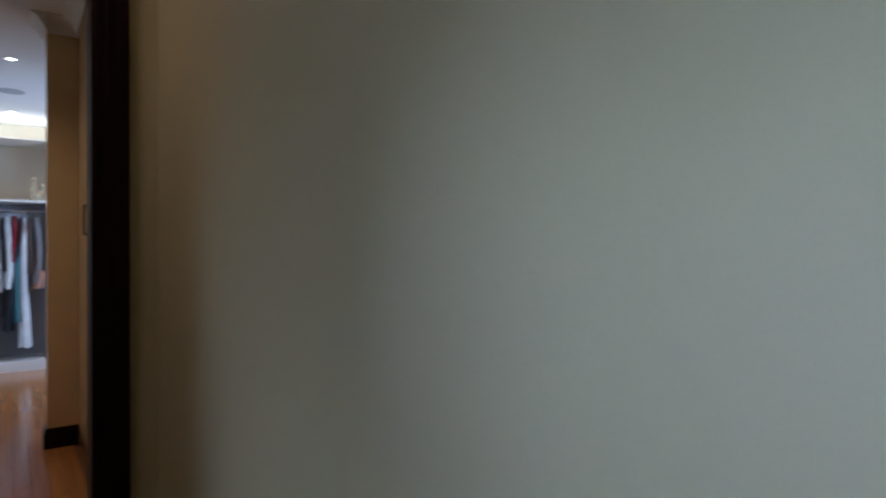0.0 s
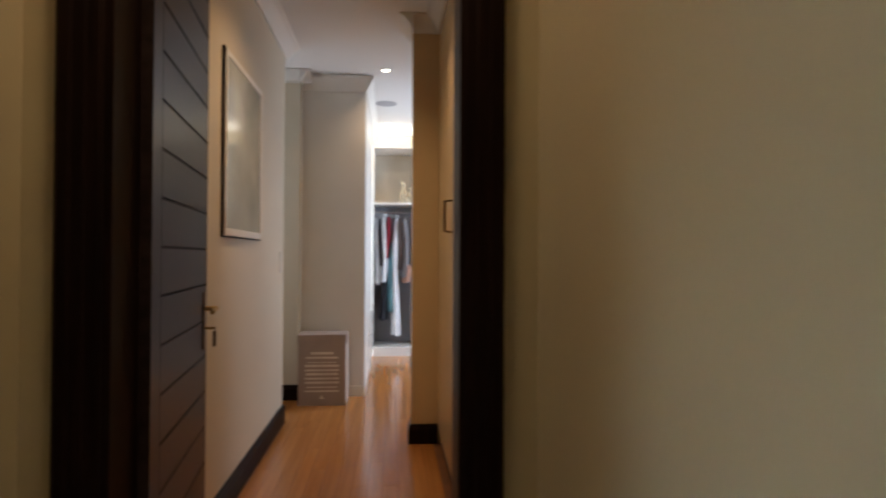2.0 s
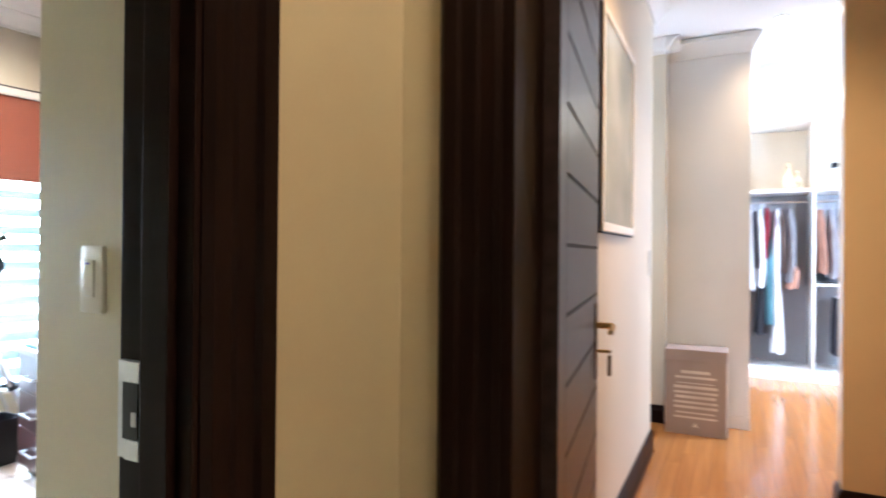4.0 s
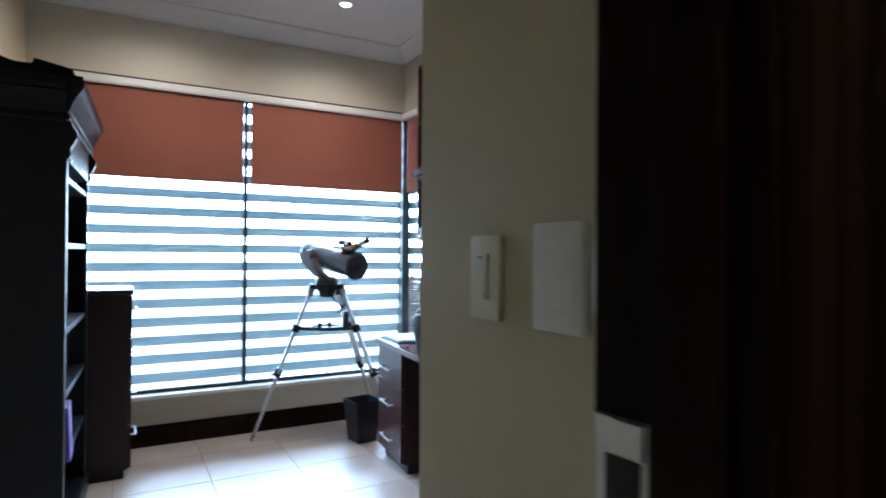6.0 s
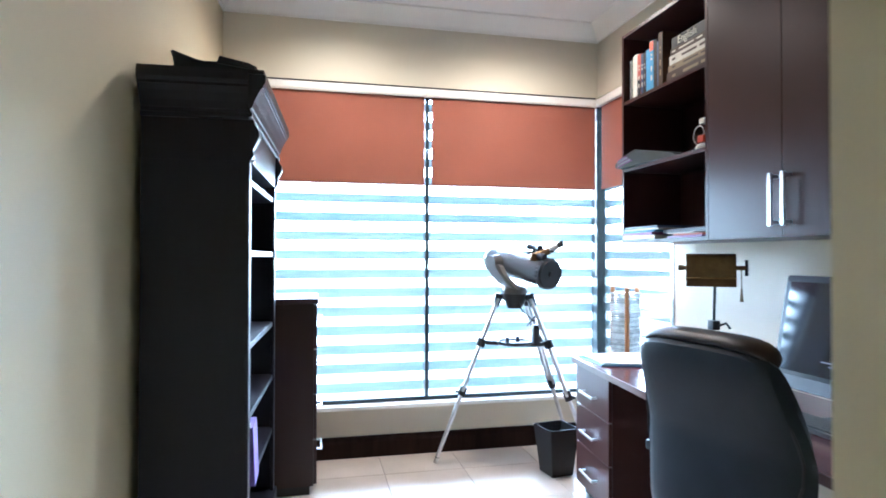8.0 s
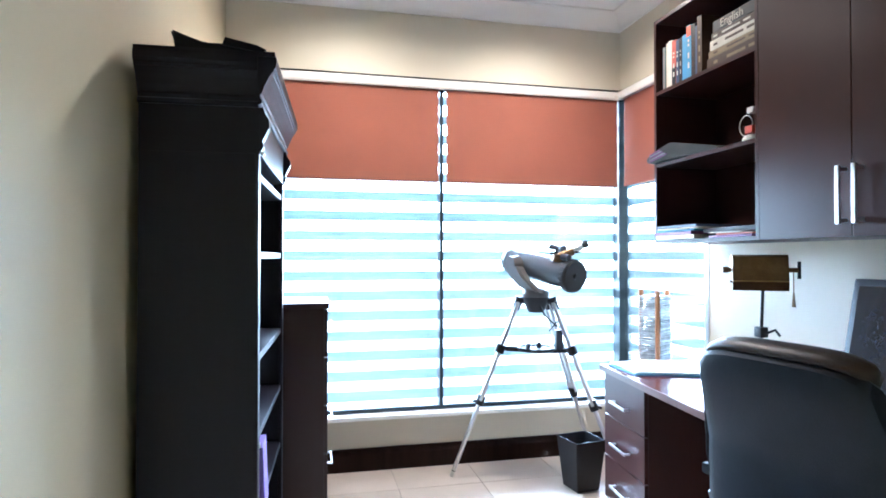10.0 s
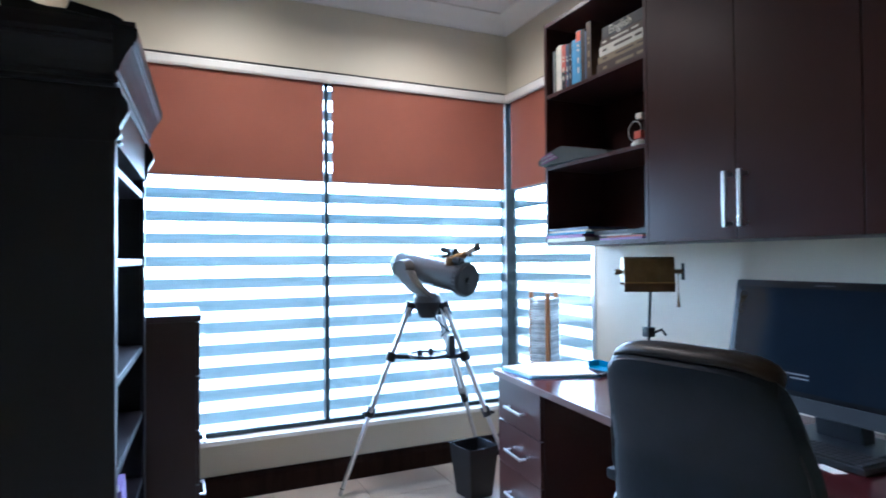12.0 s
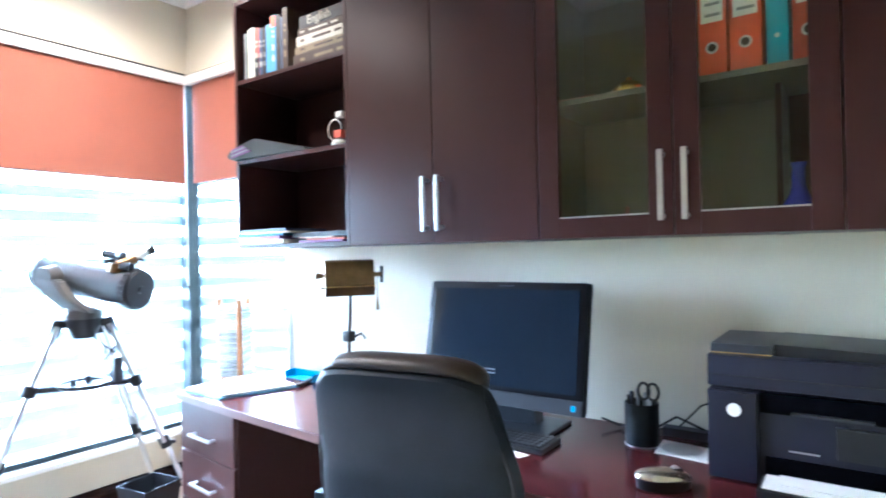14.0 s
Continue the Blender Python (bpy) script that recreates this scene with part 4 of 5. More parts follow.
part("stand_neck", extrude([(0.13, 0), (0.19, 0), (0.16, 0.14), (0.12, 0.26), (0.072, 0.25), (0.085, 0.20)], (1.70, 1.54, Z + 0.012), (1, 0, 0), (0, 0, 1), (0, 0.14, 0)), M_GREYP, mo)

kb = thing("keyboard", "black computer keyboard with separate square keys", "keyboard", (1.66, 1.62, Z))
part("tray", box(1.60, 1.405, Z, 1.735, 1.825, Z + 0.016, 0.004), M_BLACK, kb)
M_KEY = mat("key_plastic", (0.03, 0.03, 0.033), 0.4)
for r in range(5):
    for q in range(20):
        yy = 1.417 + q * 0.0199
        part("key", box(1.610 + r * 0.0235, yy, Z + 0.016, 1.630 + r * 0.0235, yy + 0.0165, Z + 0.0225), M_KEY, kb)
nt = thing("note_slip", "small white paper slip beside the keyboard", "paper", (1.585, 1.46, Z))
part("slip", extrude([(1.548, 1.455), (1.585, 1.44), (1.597, 1.515), (1.563, 1.525)], (0, 0, Z), (1, 0, 0), (0, 1, 0), (0, 0, 0.001)), M_PAPER, nt)

pc = thing("pen_cup", "black leather pen cup holding scissors and pens", "pen holder", (1.90, 1.195, Z))
cx, cy = 1.862, 1.190
part("cup", lathe([(0.001, 0), (0.050, 0), (0.051, 0.004), (0.051, 0.128), (0.049, 0.131), (0.046, 0.128), (0.046, 0.010), (0.001, 0.010)], (cx, cy, Z)), M_LEATHER, pc, "", True)
part("foot_ring", lathe([(0.049, 0.0005), (0.0525, 0.0005), (0.0525, 0.0035), (0.049, 0.0035)], (cx, cy, Z)), M_STEEL, pc, "thin steel foot ring", True)
for yy in (-0.012, -0.040):
    pts = [(cx - 0.015, cy + yy + 0.017 * math.cos(i * 0.524), Z + 0.168 + 0.026 * math.sin(i * 0.524)) for i in range(13)]
    part("scissor_handle", chain(pts, 0.0045), M_BLACK, pc, "", True)
part("scissor_blade", box(cx - 0.018, cy - 0.034, Z + 0.02, cx - 0.012, cy - 0.02, Z + 0.150), M_STEEL, pc)
for dx, dy, h, c in ((0.0, 0.028, 0.160, "black"), (0.015, 0.018, 0.166, "grey"), (-0.02, 0.022, 0.152, "black"), (0.02, -0.005, 0.156, "grey"), (0.01, 0.036, 0.158, "navy"), (-0.01, 0.038, 0.150, "black")):
    part("pen", rod((cx + dx * 0.5, cy + dy * 0.5, Z + 0.012), (cx + dx, cy + dy, Z + h), 0.0045), COL[c], pc, "", True)

ms = thing("computer_mouse", "silver and black computer mouse", "mouse", m=pose(1.556, 1.045, Z, 0, 0, -137) @ Matrix.Scale(1.22, 4))
bm = bmesh.new()
bmesh.ops.create_uvsphere(bm, u_segments=24, v_segments=14, radius=1)
for w in bm.verts:
    u = w.co.y
    w.co = Vector(((0.034 + 0.004 * u * u) * w.co.x, 0.062 * u, max(0.020 - 0.004 * u, 0.020 * w.co.z + 0.021 - 0.006 * u)))
part("shell", bm, mat("silver_plastic", (0.45, 0.41, 0.35), 0.22, 0.85), ms, "silver upper shell", True)
bm = bmesh.new()
bmesh.ops.create_cone(bm, cap_ends=True, segments=28, radius1=0.96, radius2=1, depth=1)
for w in bm.verts:
    w.co = Vector((0.0345 * w.co.x, 0.0605 * w.co.y, 0.0118 + 0.0225 * w.co.z - 0.002 * w.co.y))
part("base", bm, M_BLACK, ms, "", True)
part("wheel_slot", box(-0.008, 0.010, 0.020, 0.008, 0.040, 0.0385, 0.003), M_BLACK, ms, "black wheel recess", True)
part("wheel", rod((-0.005, 0.026, 0.034), (0.005, 0.026, 0.034), 0.009), M_STEEL, ms, "", True)

cd = thing("compact_disc", "silver compact disc lying on a white sleeve", "disc", (1.91, 1.07, Z))
part("sleeve", extrude([(1.785, 0.985), (1.915, 1.010), (1.930, 1.145), (1.800, 1.135)], (0, 0, Z), (1, 0, 0), (0, 1, 0), (0, 0, 0.002)), M_PAPER, cd)
part("disc", lathe([(0.010, 0), (0.058, 0), (0.058, 0.0012), (0.010, 0.0012)], (1.862, 1.072, Z + 0.0024)), M_STEEL, cd, "", True)

pr = thing("printer", "blue-black multifunction printer with paper in its tray", "printer", (1.78, 0.72, Z))
PX0, PX1, PY0, PY1 = 1.700, 2.02, 0.505, 0.962
part("body", box(PX0 + 0.004, PY0, Z + 0.006, PX1, PY1, Z + 0.235, 0.006), M_PRN, pr, "", True)
part("left_tower", box(PX0 - 0.012, PY1 - 0.115, Z + 0.004, PX0 + 0.02, PY1 + 0.002, Z + 0.232, 0.004), M_PRN, pr, "", True)
# no recess is cut: black sheets paint the depth of both slots
part("output_slot_shade", box(PX0 - 0.002, PY0 + 0.01, Z + 0.186, PX0 + 0.006, PY1 - 0.12, Z + 0.236), M_SLOTSHADE, pr, "black sheet painted as the shade of the paper slot")
part("slot_bar", box(PX0 - 0.012, PY0 + 0.10, Z + 0.188, PX0 + 0.002, PY1 - 0.19, Z + 0.196, 0.002), M_GREYP, pr, "grey slot trim")
part("lower_slot_shade", box(PX0 - 0.002, PY0 + 0.02, Z + 0.012, PX0 + 0.006, PY1 - 0.13, Z + 0.075), M_SLOTSHADE, pr)
part("control_panel", box(PX0 - 0.010, PY0 + 0.03, Z + 0.095, PX0 + 0.005, PY0 + 0.175, Z + 0.172, 0.003), M_BLACK, pr, "black control panel")
part("mark_line", box(PX0 + 0.0025, PY0 + 0.21, Z + 0.094, PX0 + 0.0045, PY0 + 0.275, Z + 0.098), M_STEEL, pr)
bm = bmesh.new()
bmesh.ops.create_cone(bm, cap_ends=True, segments=24, radius1=0.017, radius2=0.017, depth=0.003, matrix=pose(PX0 - 0.0128, PY1 - 0.062, Z + 0.186, 0, 90))
part("badge", bm, M_PLATEW, pr, "round pale maker's badge")
sc = part("scanner_lid", box(PX0 - 0.006, PY0 - 0.004, Z + 0.243, PX1, PY1 + 0.002, Z + 0.325, 0.006), M_PRN, pr, "", True)
part("seam", box(PX0 - 0.0075, PY0, Z + 0.272, PX0 - 0.004, PY1, Z + 0.2745), M_BLACK, sc)
fd = part("document_feeder", box(PX0 + 0.02, PY1 - 0.150, Z + 0.325, PX1 - 0.01, PY1 - 0.002, Z + 0.352, 0.006), M_GREYP, pr, "", True)
part("gold_trim", box(PX0 + 0.017, PY1 - 0.148, Z + 0.3265, PX0 + 0.021, PY1 - 0.004, Z + 0.3292), M_BRASS, fd, "thin gold trim line")
part("feeder_tray", extrude([(0, 0), (0.30, 0), (0.31, 0.012), (0.285, 0.022), (0, 0.030)], (PX0 + 0.03, PY1 - 0.152, Z + 0.326), (0, -1, 0), (0, 0, 1), (0.26, 0, 0)), M_BLACK, pr)
for k in range(2):
    part("paper", box(PX0 - 0.10 + 0.03 * k, PY0 + 0.10 - 0.02 * k, Z + 0.028 + 0.004 * k, PX0 + 0.002, PY0 + 0.325 - 0.03 * k, Z + 0.031 + 0.004 * k), M_PAPER, pr, "printed white sheet")
part("paper_tray", box(PX0 - 0.11, PY0 + 0.06, Z + 0.004, PX0 + 0.002, PY0 + 0.335, Z + 0.026, 0.003), M_BLACK, pr)
cb = thing("cable", "tangled black cables behind the computer", "cable", (1.98, 1.2, Z))
part("wire", chain([(1.97, 1.36, Z + 0.03), (1.99, 1.30, Z + 0.008), (1.96, 1.26, Z + 0.02), (1.99, 1.20, Z + 0.006), (2.0, 1.12, Z + 0.06), (2.01, 1.06, Z + 0.035), (2.0, 0.98, Z + 0.01)], 0.004), M_BLACK, cb, "", True)
part("wire", chain([(2.0, 1.22, Z + 0.006), (2.01, 1.12, Z + 0.02), (2.02, 1.05, Z + 0.10), (2.02, 0.97, Z + 0.14)], 0.003), M_BLACK, cb, "", True)
part("adapter", box(1.975, 1.0, Z, 2.02, 1.16, Z + 0.028, 0.004), M_BLACK, cb)

# ---- office chair: its own axes, x forward, y to its left ----
ch = thing("office_chair", "high-backed black leather office chair at the desk", "chair", m=Matrix.Translation((1.275, 1.603, 0)) @ Matrix.Rotation(radians(9), 4, "Z"))


def cushion(nu, nv, shape, thick):
    """A closed padded sheet: shape(u, v) gives the middle, thick(u, v) the half thickness and its direction."""
    bm = bmesh.new()
    g = {}
    for s in (1, -1):
        for i in range(nu + 1):
            for j in range(nv + 1):
                u, w = -1 + 2 * i / nu, -1 + 2 * j / nv
                p, d, t = shape(u, w), thick(u, w)[0], thick(u, w)[1]
                g[s, i, j] = bm.verts.new(Vector(p) + Vector(d) * t * s)
        for i in range(nu):
            for j in range(nv):
                f = (g[s, i, j], g[s, i + 1, j], g[s, i + 1, j + 1], g[s, i, j + 1])
                bm.faces.new(f if s > 0 else f[::-1])
    bmesh.ops.remove_doubles(bm, verts=bm.verts, dist=0.0006)
    return bm


def back_shape(u, w):
    zz = 0.50 + (w + 1) * 0.299
    half = 0.268 + 0.050 * math.sin(min(1, (w + 1) / 1.5) * math.pi * 0.5) - 0.02 * max(0, w) ** 2
    round_top = (1 - abs(u) ** 5 * 0.16 * max(0, w + 0.2))
    zz = 0.50 + (zz - 0.50) * (1 - 0.10 * abs(u) ** 4 * max(0, w))
    return (-0.06 - 0.055 * max(0, w) - 0.02 * (1 - u * u) * 0.6 + 0.02 * math.cos(w * 2), u * half * round_top, zz)


def back_thick(u, w):
    e = (1 - abs(u) ** 6) * (1 - abs(w) ** 8)
    return (1, 0, 0.12), 0.045 * max(0, e) ** 0.5


back = part("backrest", cushion(20, 24, back_shape, back_thick), M_LEATHER, ch, "", True)
part("top_roll", cushion(20, 8, lambda u, w: (back_shape(u, 0.93)[0] + 0.018, back_shape(u, 0.93)[1] * 0.955, back_shape(u, 0.93)[2] + 0.022 + w * 0.020), lambda u, w: ((1, 0, 0.1), 0.048 * max(0, (1 - abs(u) ** 4) * (1 - w * w)) ** 0.5)),
     M_LEATHERB, back, "brown leather top roll", True)
pts = [back_shape(0.94 * math.cos(a), max(-0.98, min(0.9, 0.96 * math.sin(a) * 1.2))) for a in [math.pi * 2 * i / 40 for i in range(41)]]
part("piping", chain([(p[0] - 0.028, p[1], p[2]) for p in pts], 0.004), M_BLACK, back, "", True)
part("seat", cushion(14, 14, lambda u, w: (0.18 + 0.25 * u, 0.26 * w * (1 - 0.08 * u * u), 0.46 + 0.012 * u * u), lambda u, w: ((0, 0, 1), 0.055 * max(0, (1 - abs(u) ** 6) * (1 - abs(w) ** 6)) ** 0.5)), M_LEATHER, ch, "", True)
for s in (-1, 1):
    a = part("armrest", chain([(0.0, s * 0.27, 0.45), (-0.02, s * 0.31, 0.60), (0.05, s * 0.31, 0.66)], 0.016), M_BLACK, ch, "", True)
    part("pad", box(-0.04, s * 0.31 - 0.03, 0.655, 0.22, s * 0.31 + 0.03, 0.69, 0.012), M_LEATHER, a, "", True)
part("gas_lift", rod((0.15, 0, 0.09), (0.15, 0, 0.42), 0.027), M_BLACK, ch, "", True)
for k in range(5):
    a = k * 2 * math.pi / 5
    tip = (0.15 + 0.29 * math.cos(a), 0.29 * math.sin(a), 0.075)
    l = part("leg", rod((0.15, 0, 0.10), tip, 0.026, 0.017), M_BLACK, ch, "", True)
    part("castor", rod((tip[0], tip[1] - 0.02, 0.029), (tip[0], tip[1] + 0.02, 0.029), 0.029), M_BLACK, l, "", True)

# ---- bookcase and chest ----
bcm = Matrix.Translation((-0.602, 2.420, 0)) @ Matrix.Rotation(radians(-2.6), 4, "Z")
bc = thing("bookcase", "tall black-stained bookcase with a moulded cornice and open shelves", "bookcase", m=bcm)
BW, BD, BZ = 0.93, 0.375, 1.80
part("side_panel", box(0, 0, 0.0, BD, 0.024, BZ, 0.002), M_BOOKC, bc)
part("side_panel", box(0, BW - 0.024, 0.0, BD, BW, BZ, 0.002), M_BOOKC, bc)
part("back_panel", box(0.002, 0.024, 0.06, 0.014, BW - 0.024, BZ), M_BOOKC, bc)
part("front_stile", box(BD - 0.002, 0.0, 0.0, BD + 0.016, 0.05, BZ, 0.004), M_BOOKC, bc)
part("front_stile", box(BD - 0.002, BW - 0.05, 0.0, BD + 0.016, BW, BZ, 0.004), M_BOOKC, bc)
for z in (0.10, 0.43, 0.71, 0.99, 1.36, 1.645):
    part("shelf", box(0.014, 0.024, z - 0.026, BD + 0.008, BW - 0.024, z, 0.004), M_BOOKC, bc)
part("plinth", box(0.0, -0.012, 0.0, BD + 0.028, BW + 0.012, 0.10, 0.006), M_BOOKC, bc)
part("frieze", box(0.0, -0.001, BZ - 0.10, BD + 0.018, BW + 0.001, BZ + 0.12, 0.002), M_BOOKC, bc)
CO = [(0, 0), (0.008, 0.0), (0.014, 0.005), (0.014, 0.016), (0.008, 0.021), (0.008, 0.034), (0.014, 0.038), (0.022, 0.062), (0.036, 0.092), (0.048, 0.112),
      (0.053, 0.114), (0.053, 0.123), (0.058, 0.126), (0.062, 0.138), (0.062, 0.162), (0, 0.162)]
part("cornice", extrude(CO, (BD + 0.017, -0.05, BZ + 0.06), (1, 0, 0), (0, 0, 1), (0, BW + 0.10, 0)), M_BOOKC, bc)
part("cornice", extrude(CO, (0.0, -0.001, BZ + 0.06), (0, -1, 0), (0, 0, 1), (BD + 0.017, 0, 0)), M_BOOKC, bc)
part("cornice", extrude(CO, (0.0, BW + 0.001, BZ + 0.06), (0, 1, 0), (0, 0, 1), (BD + 0.017, 0, 0)), M_BOOKC, bc)
part("top_board", box(0.0, -0.06, BZ + 0.222, BD + 0.075, BW + 0.06, BZ + 0.238, 0.003), M_BOOKC, bc)
BR = [(0, 0), (0.012, 0.0), (0.020, -0.03), (0.034, -0.05), (0.036, -0.075), (0.022, -0.105), (0.012, -0.125), (0.016, -0.145), (0.008, -0.16), (0, -0.165)]
for yy in (0.0, BW - 0.045):
    br = part("bracket", extrude(BR, (BD + 0.015, yy, BZ + 0.07), (1, 0, 0), (0, 0, 1), (0, 0.045, 0)), M_BOOKC, bc)
    part("bead", rod((BD + 0.026, yy + 0.008, BZ - 0.098), (BD + 0.026, yy + 0.037, BZ - 0.098), 0.006), M_STEEL, br, "bright steel bead", True)
bg = thing("leather_bag", "soft black leather bag lying on top of the bookcase", "bag", (-0.42, 2.65, BZ + 0.24))
bm = bmesh.new()
sec = [(0.0, 0.0), (0.33, 0.0), (0.335, 0.025), (0.315, 0.045), (0.28, 0.052), (0.17, 0.068), (0.10, 0.066), (0.04, 0.085), (-0.015, 0.105), (0.0, 0.06)]
extrude(sec, (-0.505, 2.48, BZ + 0.2385), (1, 0.03, 0), (0, 0, 1), (0.0, 0.28, 0), bm)
bmesh.ops.bevel(bm, geom=bm.edges[:], offset=0.008, segments=3, affect="EDGES")
part("body", bm, M_LEATHER, bg, "", True)
part("flap", extrude([(0, 0), (0.14, 0), (0.15, 0.012), (0.12, 0.022), (0.01, 0.03)], (-0.345, 2.475, BZ + 0.296), (1, 0, -0.12), (0, 0, 1), (0, 0.28, 0)), M_LEATHER, bg)
pb = thing("gift_bag", "purple paper bag standing on the lowest shelf", "bag", (-0.27, 2.56, 0.43))
part("bag", extrude([(0, 0), (0.10, 0), (0.09, 0.23), (0.01, 0.23)], (-0.29, 2.47, 0.431), (1, 0, 0), (0, 0, 1), (0, 0.16, 0)), mat("purple_paper", (0.16, 0.10, 0.36), 0.5), pb)
part("bag_handle", chain([(-0.24 + 0.03 * math.cos(i * 0.39), 2.47, 0.66 + 0.05 * math.sin(i * 0.39)) for i in range(9)], 0.003), M_PAPER, pb)
pb2 = thing("wire_basket", "small steel wire basket on the bottom shelf", "basket", (-0.25, 2.56, 0.10))
part("rim", chain([(-0.24 + 0.05 * math.cos(i * 0.4488), 2.53 + 0.05 * math.sin(i * 0.4488), 0.20) for i in range(15)], 0.004), M_STEEL, pb2, "", True)
part("bowl", lathe([(0.001, 0), (0.035, 0.0), (0.048, 0.1), (0.045, 0.1), (0.032, 0.006), (0.001, 0.006)], (-0.24, 2.53, 0.101)), M_GREYP, pb2, "", True)

cs = thing("chest_of_drawers", "tall dark brown chest of drawers with small steel handles", "chest of drawers", (-0.24, 3.62, 0))
CY0, CY1, CX1, CZ = 3.415, 3.90, 0.035, 1.10
part("body", box(-0.50, CY0 + 0.008, 0.05, CX1, CY1, CZ - 0.03, 0.002), M_CHEST, cs)
part("plinth", box(-0.49, CY0 + 0.02, 0, CX1 - 0.02, CY1 - 0.01, 0.05), M_BLACK, cs)
part("top", box(-0.51, CY0 - 0.006, CZ - 0.03, CX1 + 0.025, CY1 + 0.01, CZ, 0.004), M_CHEST, cs)
for k in range(4):
    z0 = 0.06 + k * 0.252
    d = part("drawer_front", box(CX1, CY0 + 0.012, z0, CX1 + 0.018, CY1 - 0.004, z0 + 0.247, 0.002), M_CHEST, cs)
    h = part("handle", box(CX1 + 0.042, CY0 + 0.15, z0 + 0.145, CX1 + 0.050, CY1 - 0.14, z0 + 0.157, 0.002), M_STEEL, d, "small steel bar handle")
    for yy in (CY0 + 0.155, CY1 - 0.155):
        part("post", box(CX1 + 0.017, yy, z0 + 0.147, CX1 + 0.043, yy + 0.01, z0 + 0.155), M_STEEL, h)

# ---- telescope ----
ts = thing("telescope", "grey reflector telescope on a fork mount and steel tripod", "telescope", (1.35, 3.63, 0))
HD = Vector((1.285, 3.600, 1.100))
part("tripod_head", lathe([(0.001, 0), (0.045, 0.0), (0.056, 0.02), (0.075, 0.06), (0.078, 0.09), (0.001, 0.09)], HD - Vector((0, 0, 0.09)), 18), M_BLACK, ts, "", True)
FEET = [Vector((0.80, 3.755, 0.012)), Vector((1.72, 3.33, 0.012)), Vector((1.80, 3.90, 0.012))]
for f in FEET:
    out = Vector((f.x - HD.x, f.y - HD.y, 0)).normalized()
    top = HD + out * 0.105 - Vector((0, 0, 0.03))
    mid = top.lerp(f, 0.56)
    side = Vector((-out.y, out.x, 0)) * 0.016
    lg = part("leg", rod(top + side, mid + side, 0.0125), M_STEEL, ts, "polished steel tube leg", True)
    part("upper_tube", rod(top - side, mid - side, 0.0125), M_STEEL, lg, "", True)
    part("lower_tube", rod(top.lerp(f, 0.5), f, 0.0125), M_STEEL, lg, "", True)
    dd = (f - top).normalized()
    part("clamp", rod(mid - dd * 0.03, mid + dd * 0.03, 0.026), M_BLACK, lg, "black leg clamp", True)
    part("clamp_screw", rod(mid, mid + out * 0.05 - Vector((0, 0, 0.01)), 0.008), M_BLACK, lg, "", True)
    part("collar", rod(top - dd * 0.03, top + dd * 0.05, 0.028, 0.022), M_BLACK, lg, "", True)
    part("head_arm", rod(HD - Vector((0, 0, 0.022)), top + Vector((0, 0, 0.01)), 0.024, 0.020), M_BLACK, ts, "black tripod head arm", True)
    part("rubber_foot", rod(f, f - dd * 0.04, 0.009, 0.013), M_BLACK, lg, "", True)
    k = top.lerp(f, 0.265)
    part("brace_clamp", rod(k - dd * 0.026, k + dd * 0.026, 0.030), M_BLACK, lg, "black brace clamp", True)
    part("brace_arm", chain([Vector((HD.x, HD.y, k.z - 0.012)), k], 0.014), M_BLACK, ts, "black spreader arm", True)
part("accessory_tray", lathe([(0.001, 0), (0.105, 0.002), (0.115, 0.010), (0.115, 0.024), (0.108, 0.024), (0.100, 0.014), (0.001, 0.012)], HD - Vector((0, 0, 0.322)), 18), M_BLACK, ts, "", True)
for dx, dy in ((-0.05, 0.0), (0.03, 0.03)):
    part("spare_eyepiece", rod(HD + Vector((dx, dy, -0.318)), HD + Vector((dx, dy, -0.275)), 0.016, 0.013), M_GREYP, ts, "", True)
part("mount_base", lathe([(0.001, 0), (0.076, 0), (0.080, 0.018), (0.076, 0.04), (0.055, 0.055), (0.001, 0.055)], HD, 22), M_ARM, ts, "", True)
front, rear = Vector((1.418, 3.375, 1.233)), Vector((1.240, 3.875, 1.313))
td = (front - rear).normalized()
tn = Vector((td.y, -td.x, 0)).normalized()
if tn.y > 0:
    tn = -tn
bm = bmesh.new()
a0, a1 = HD + tn * 0.03 + Vector((0.0, 0, 0.04)), rear.lerp(front, 0.26) + tn * 0.112
wd = td
n = 9
rings = []
for i in range(n + 1):
    s = i / n
    c = a0.lerp(a1, s) + Vector((-0.02 * math.sin(s * math.pi), -0.01, 0.0))
    w = 0.088 - 0.020 * s
    t = 0.030
    rings.append([bm.verts.new(c + wd * q + tn * r) for q, r in ((-w, -t), (w, -t), (w, t), (-w, t))])
for p, q in zip(rings, rings[1:]):
    for i in range(4):
        bm.faces.new((p[i], p[(i + 1) % 4], q[(i + 1) % 4], q[i]))
bm.faces.new(rings[0])
bm.faces.new(rings[-1][::-1])
bmesh.ops.bevel(bm, geom=[e for e in bm.edges], offset=0.010, segments=2, affect="EDGES")
part("fork_arm", bm, M_ARM, ts, "curved grey fork arm", True)
bm = bmesh.new()
bmesh.ops.create_cone(bm, cap_ends=True, segments=24, radius1=0.06, radius2=0.05, depth=0.06, matrix=Matrix.Translation(a1) @ tn.to_track_quat("Z", "Y").to_matrix().to_4x4())
part("altitude_hub", bm, M_ARM, ts, "", True)
part("pivot", rod(a1, rear.lerp(front, 0.25), 0.045), M_ARM, ts, "", True)
tube = part("tube", rod(rear, front, 0.084, None, 32), M_TUBE, ts, "metallic grey optical tube", True)
part("front_ring", rod(front - td * 0.02, front + td * 0.018, 0.094, None, 32), M_BLACK, tube, "black ribbed front ring", True)
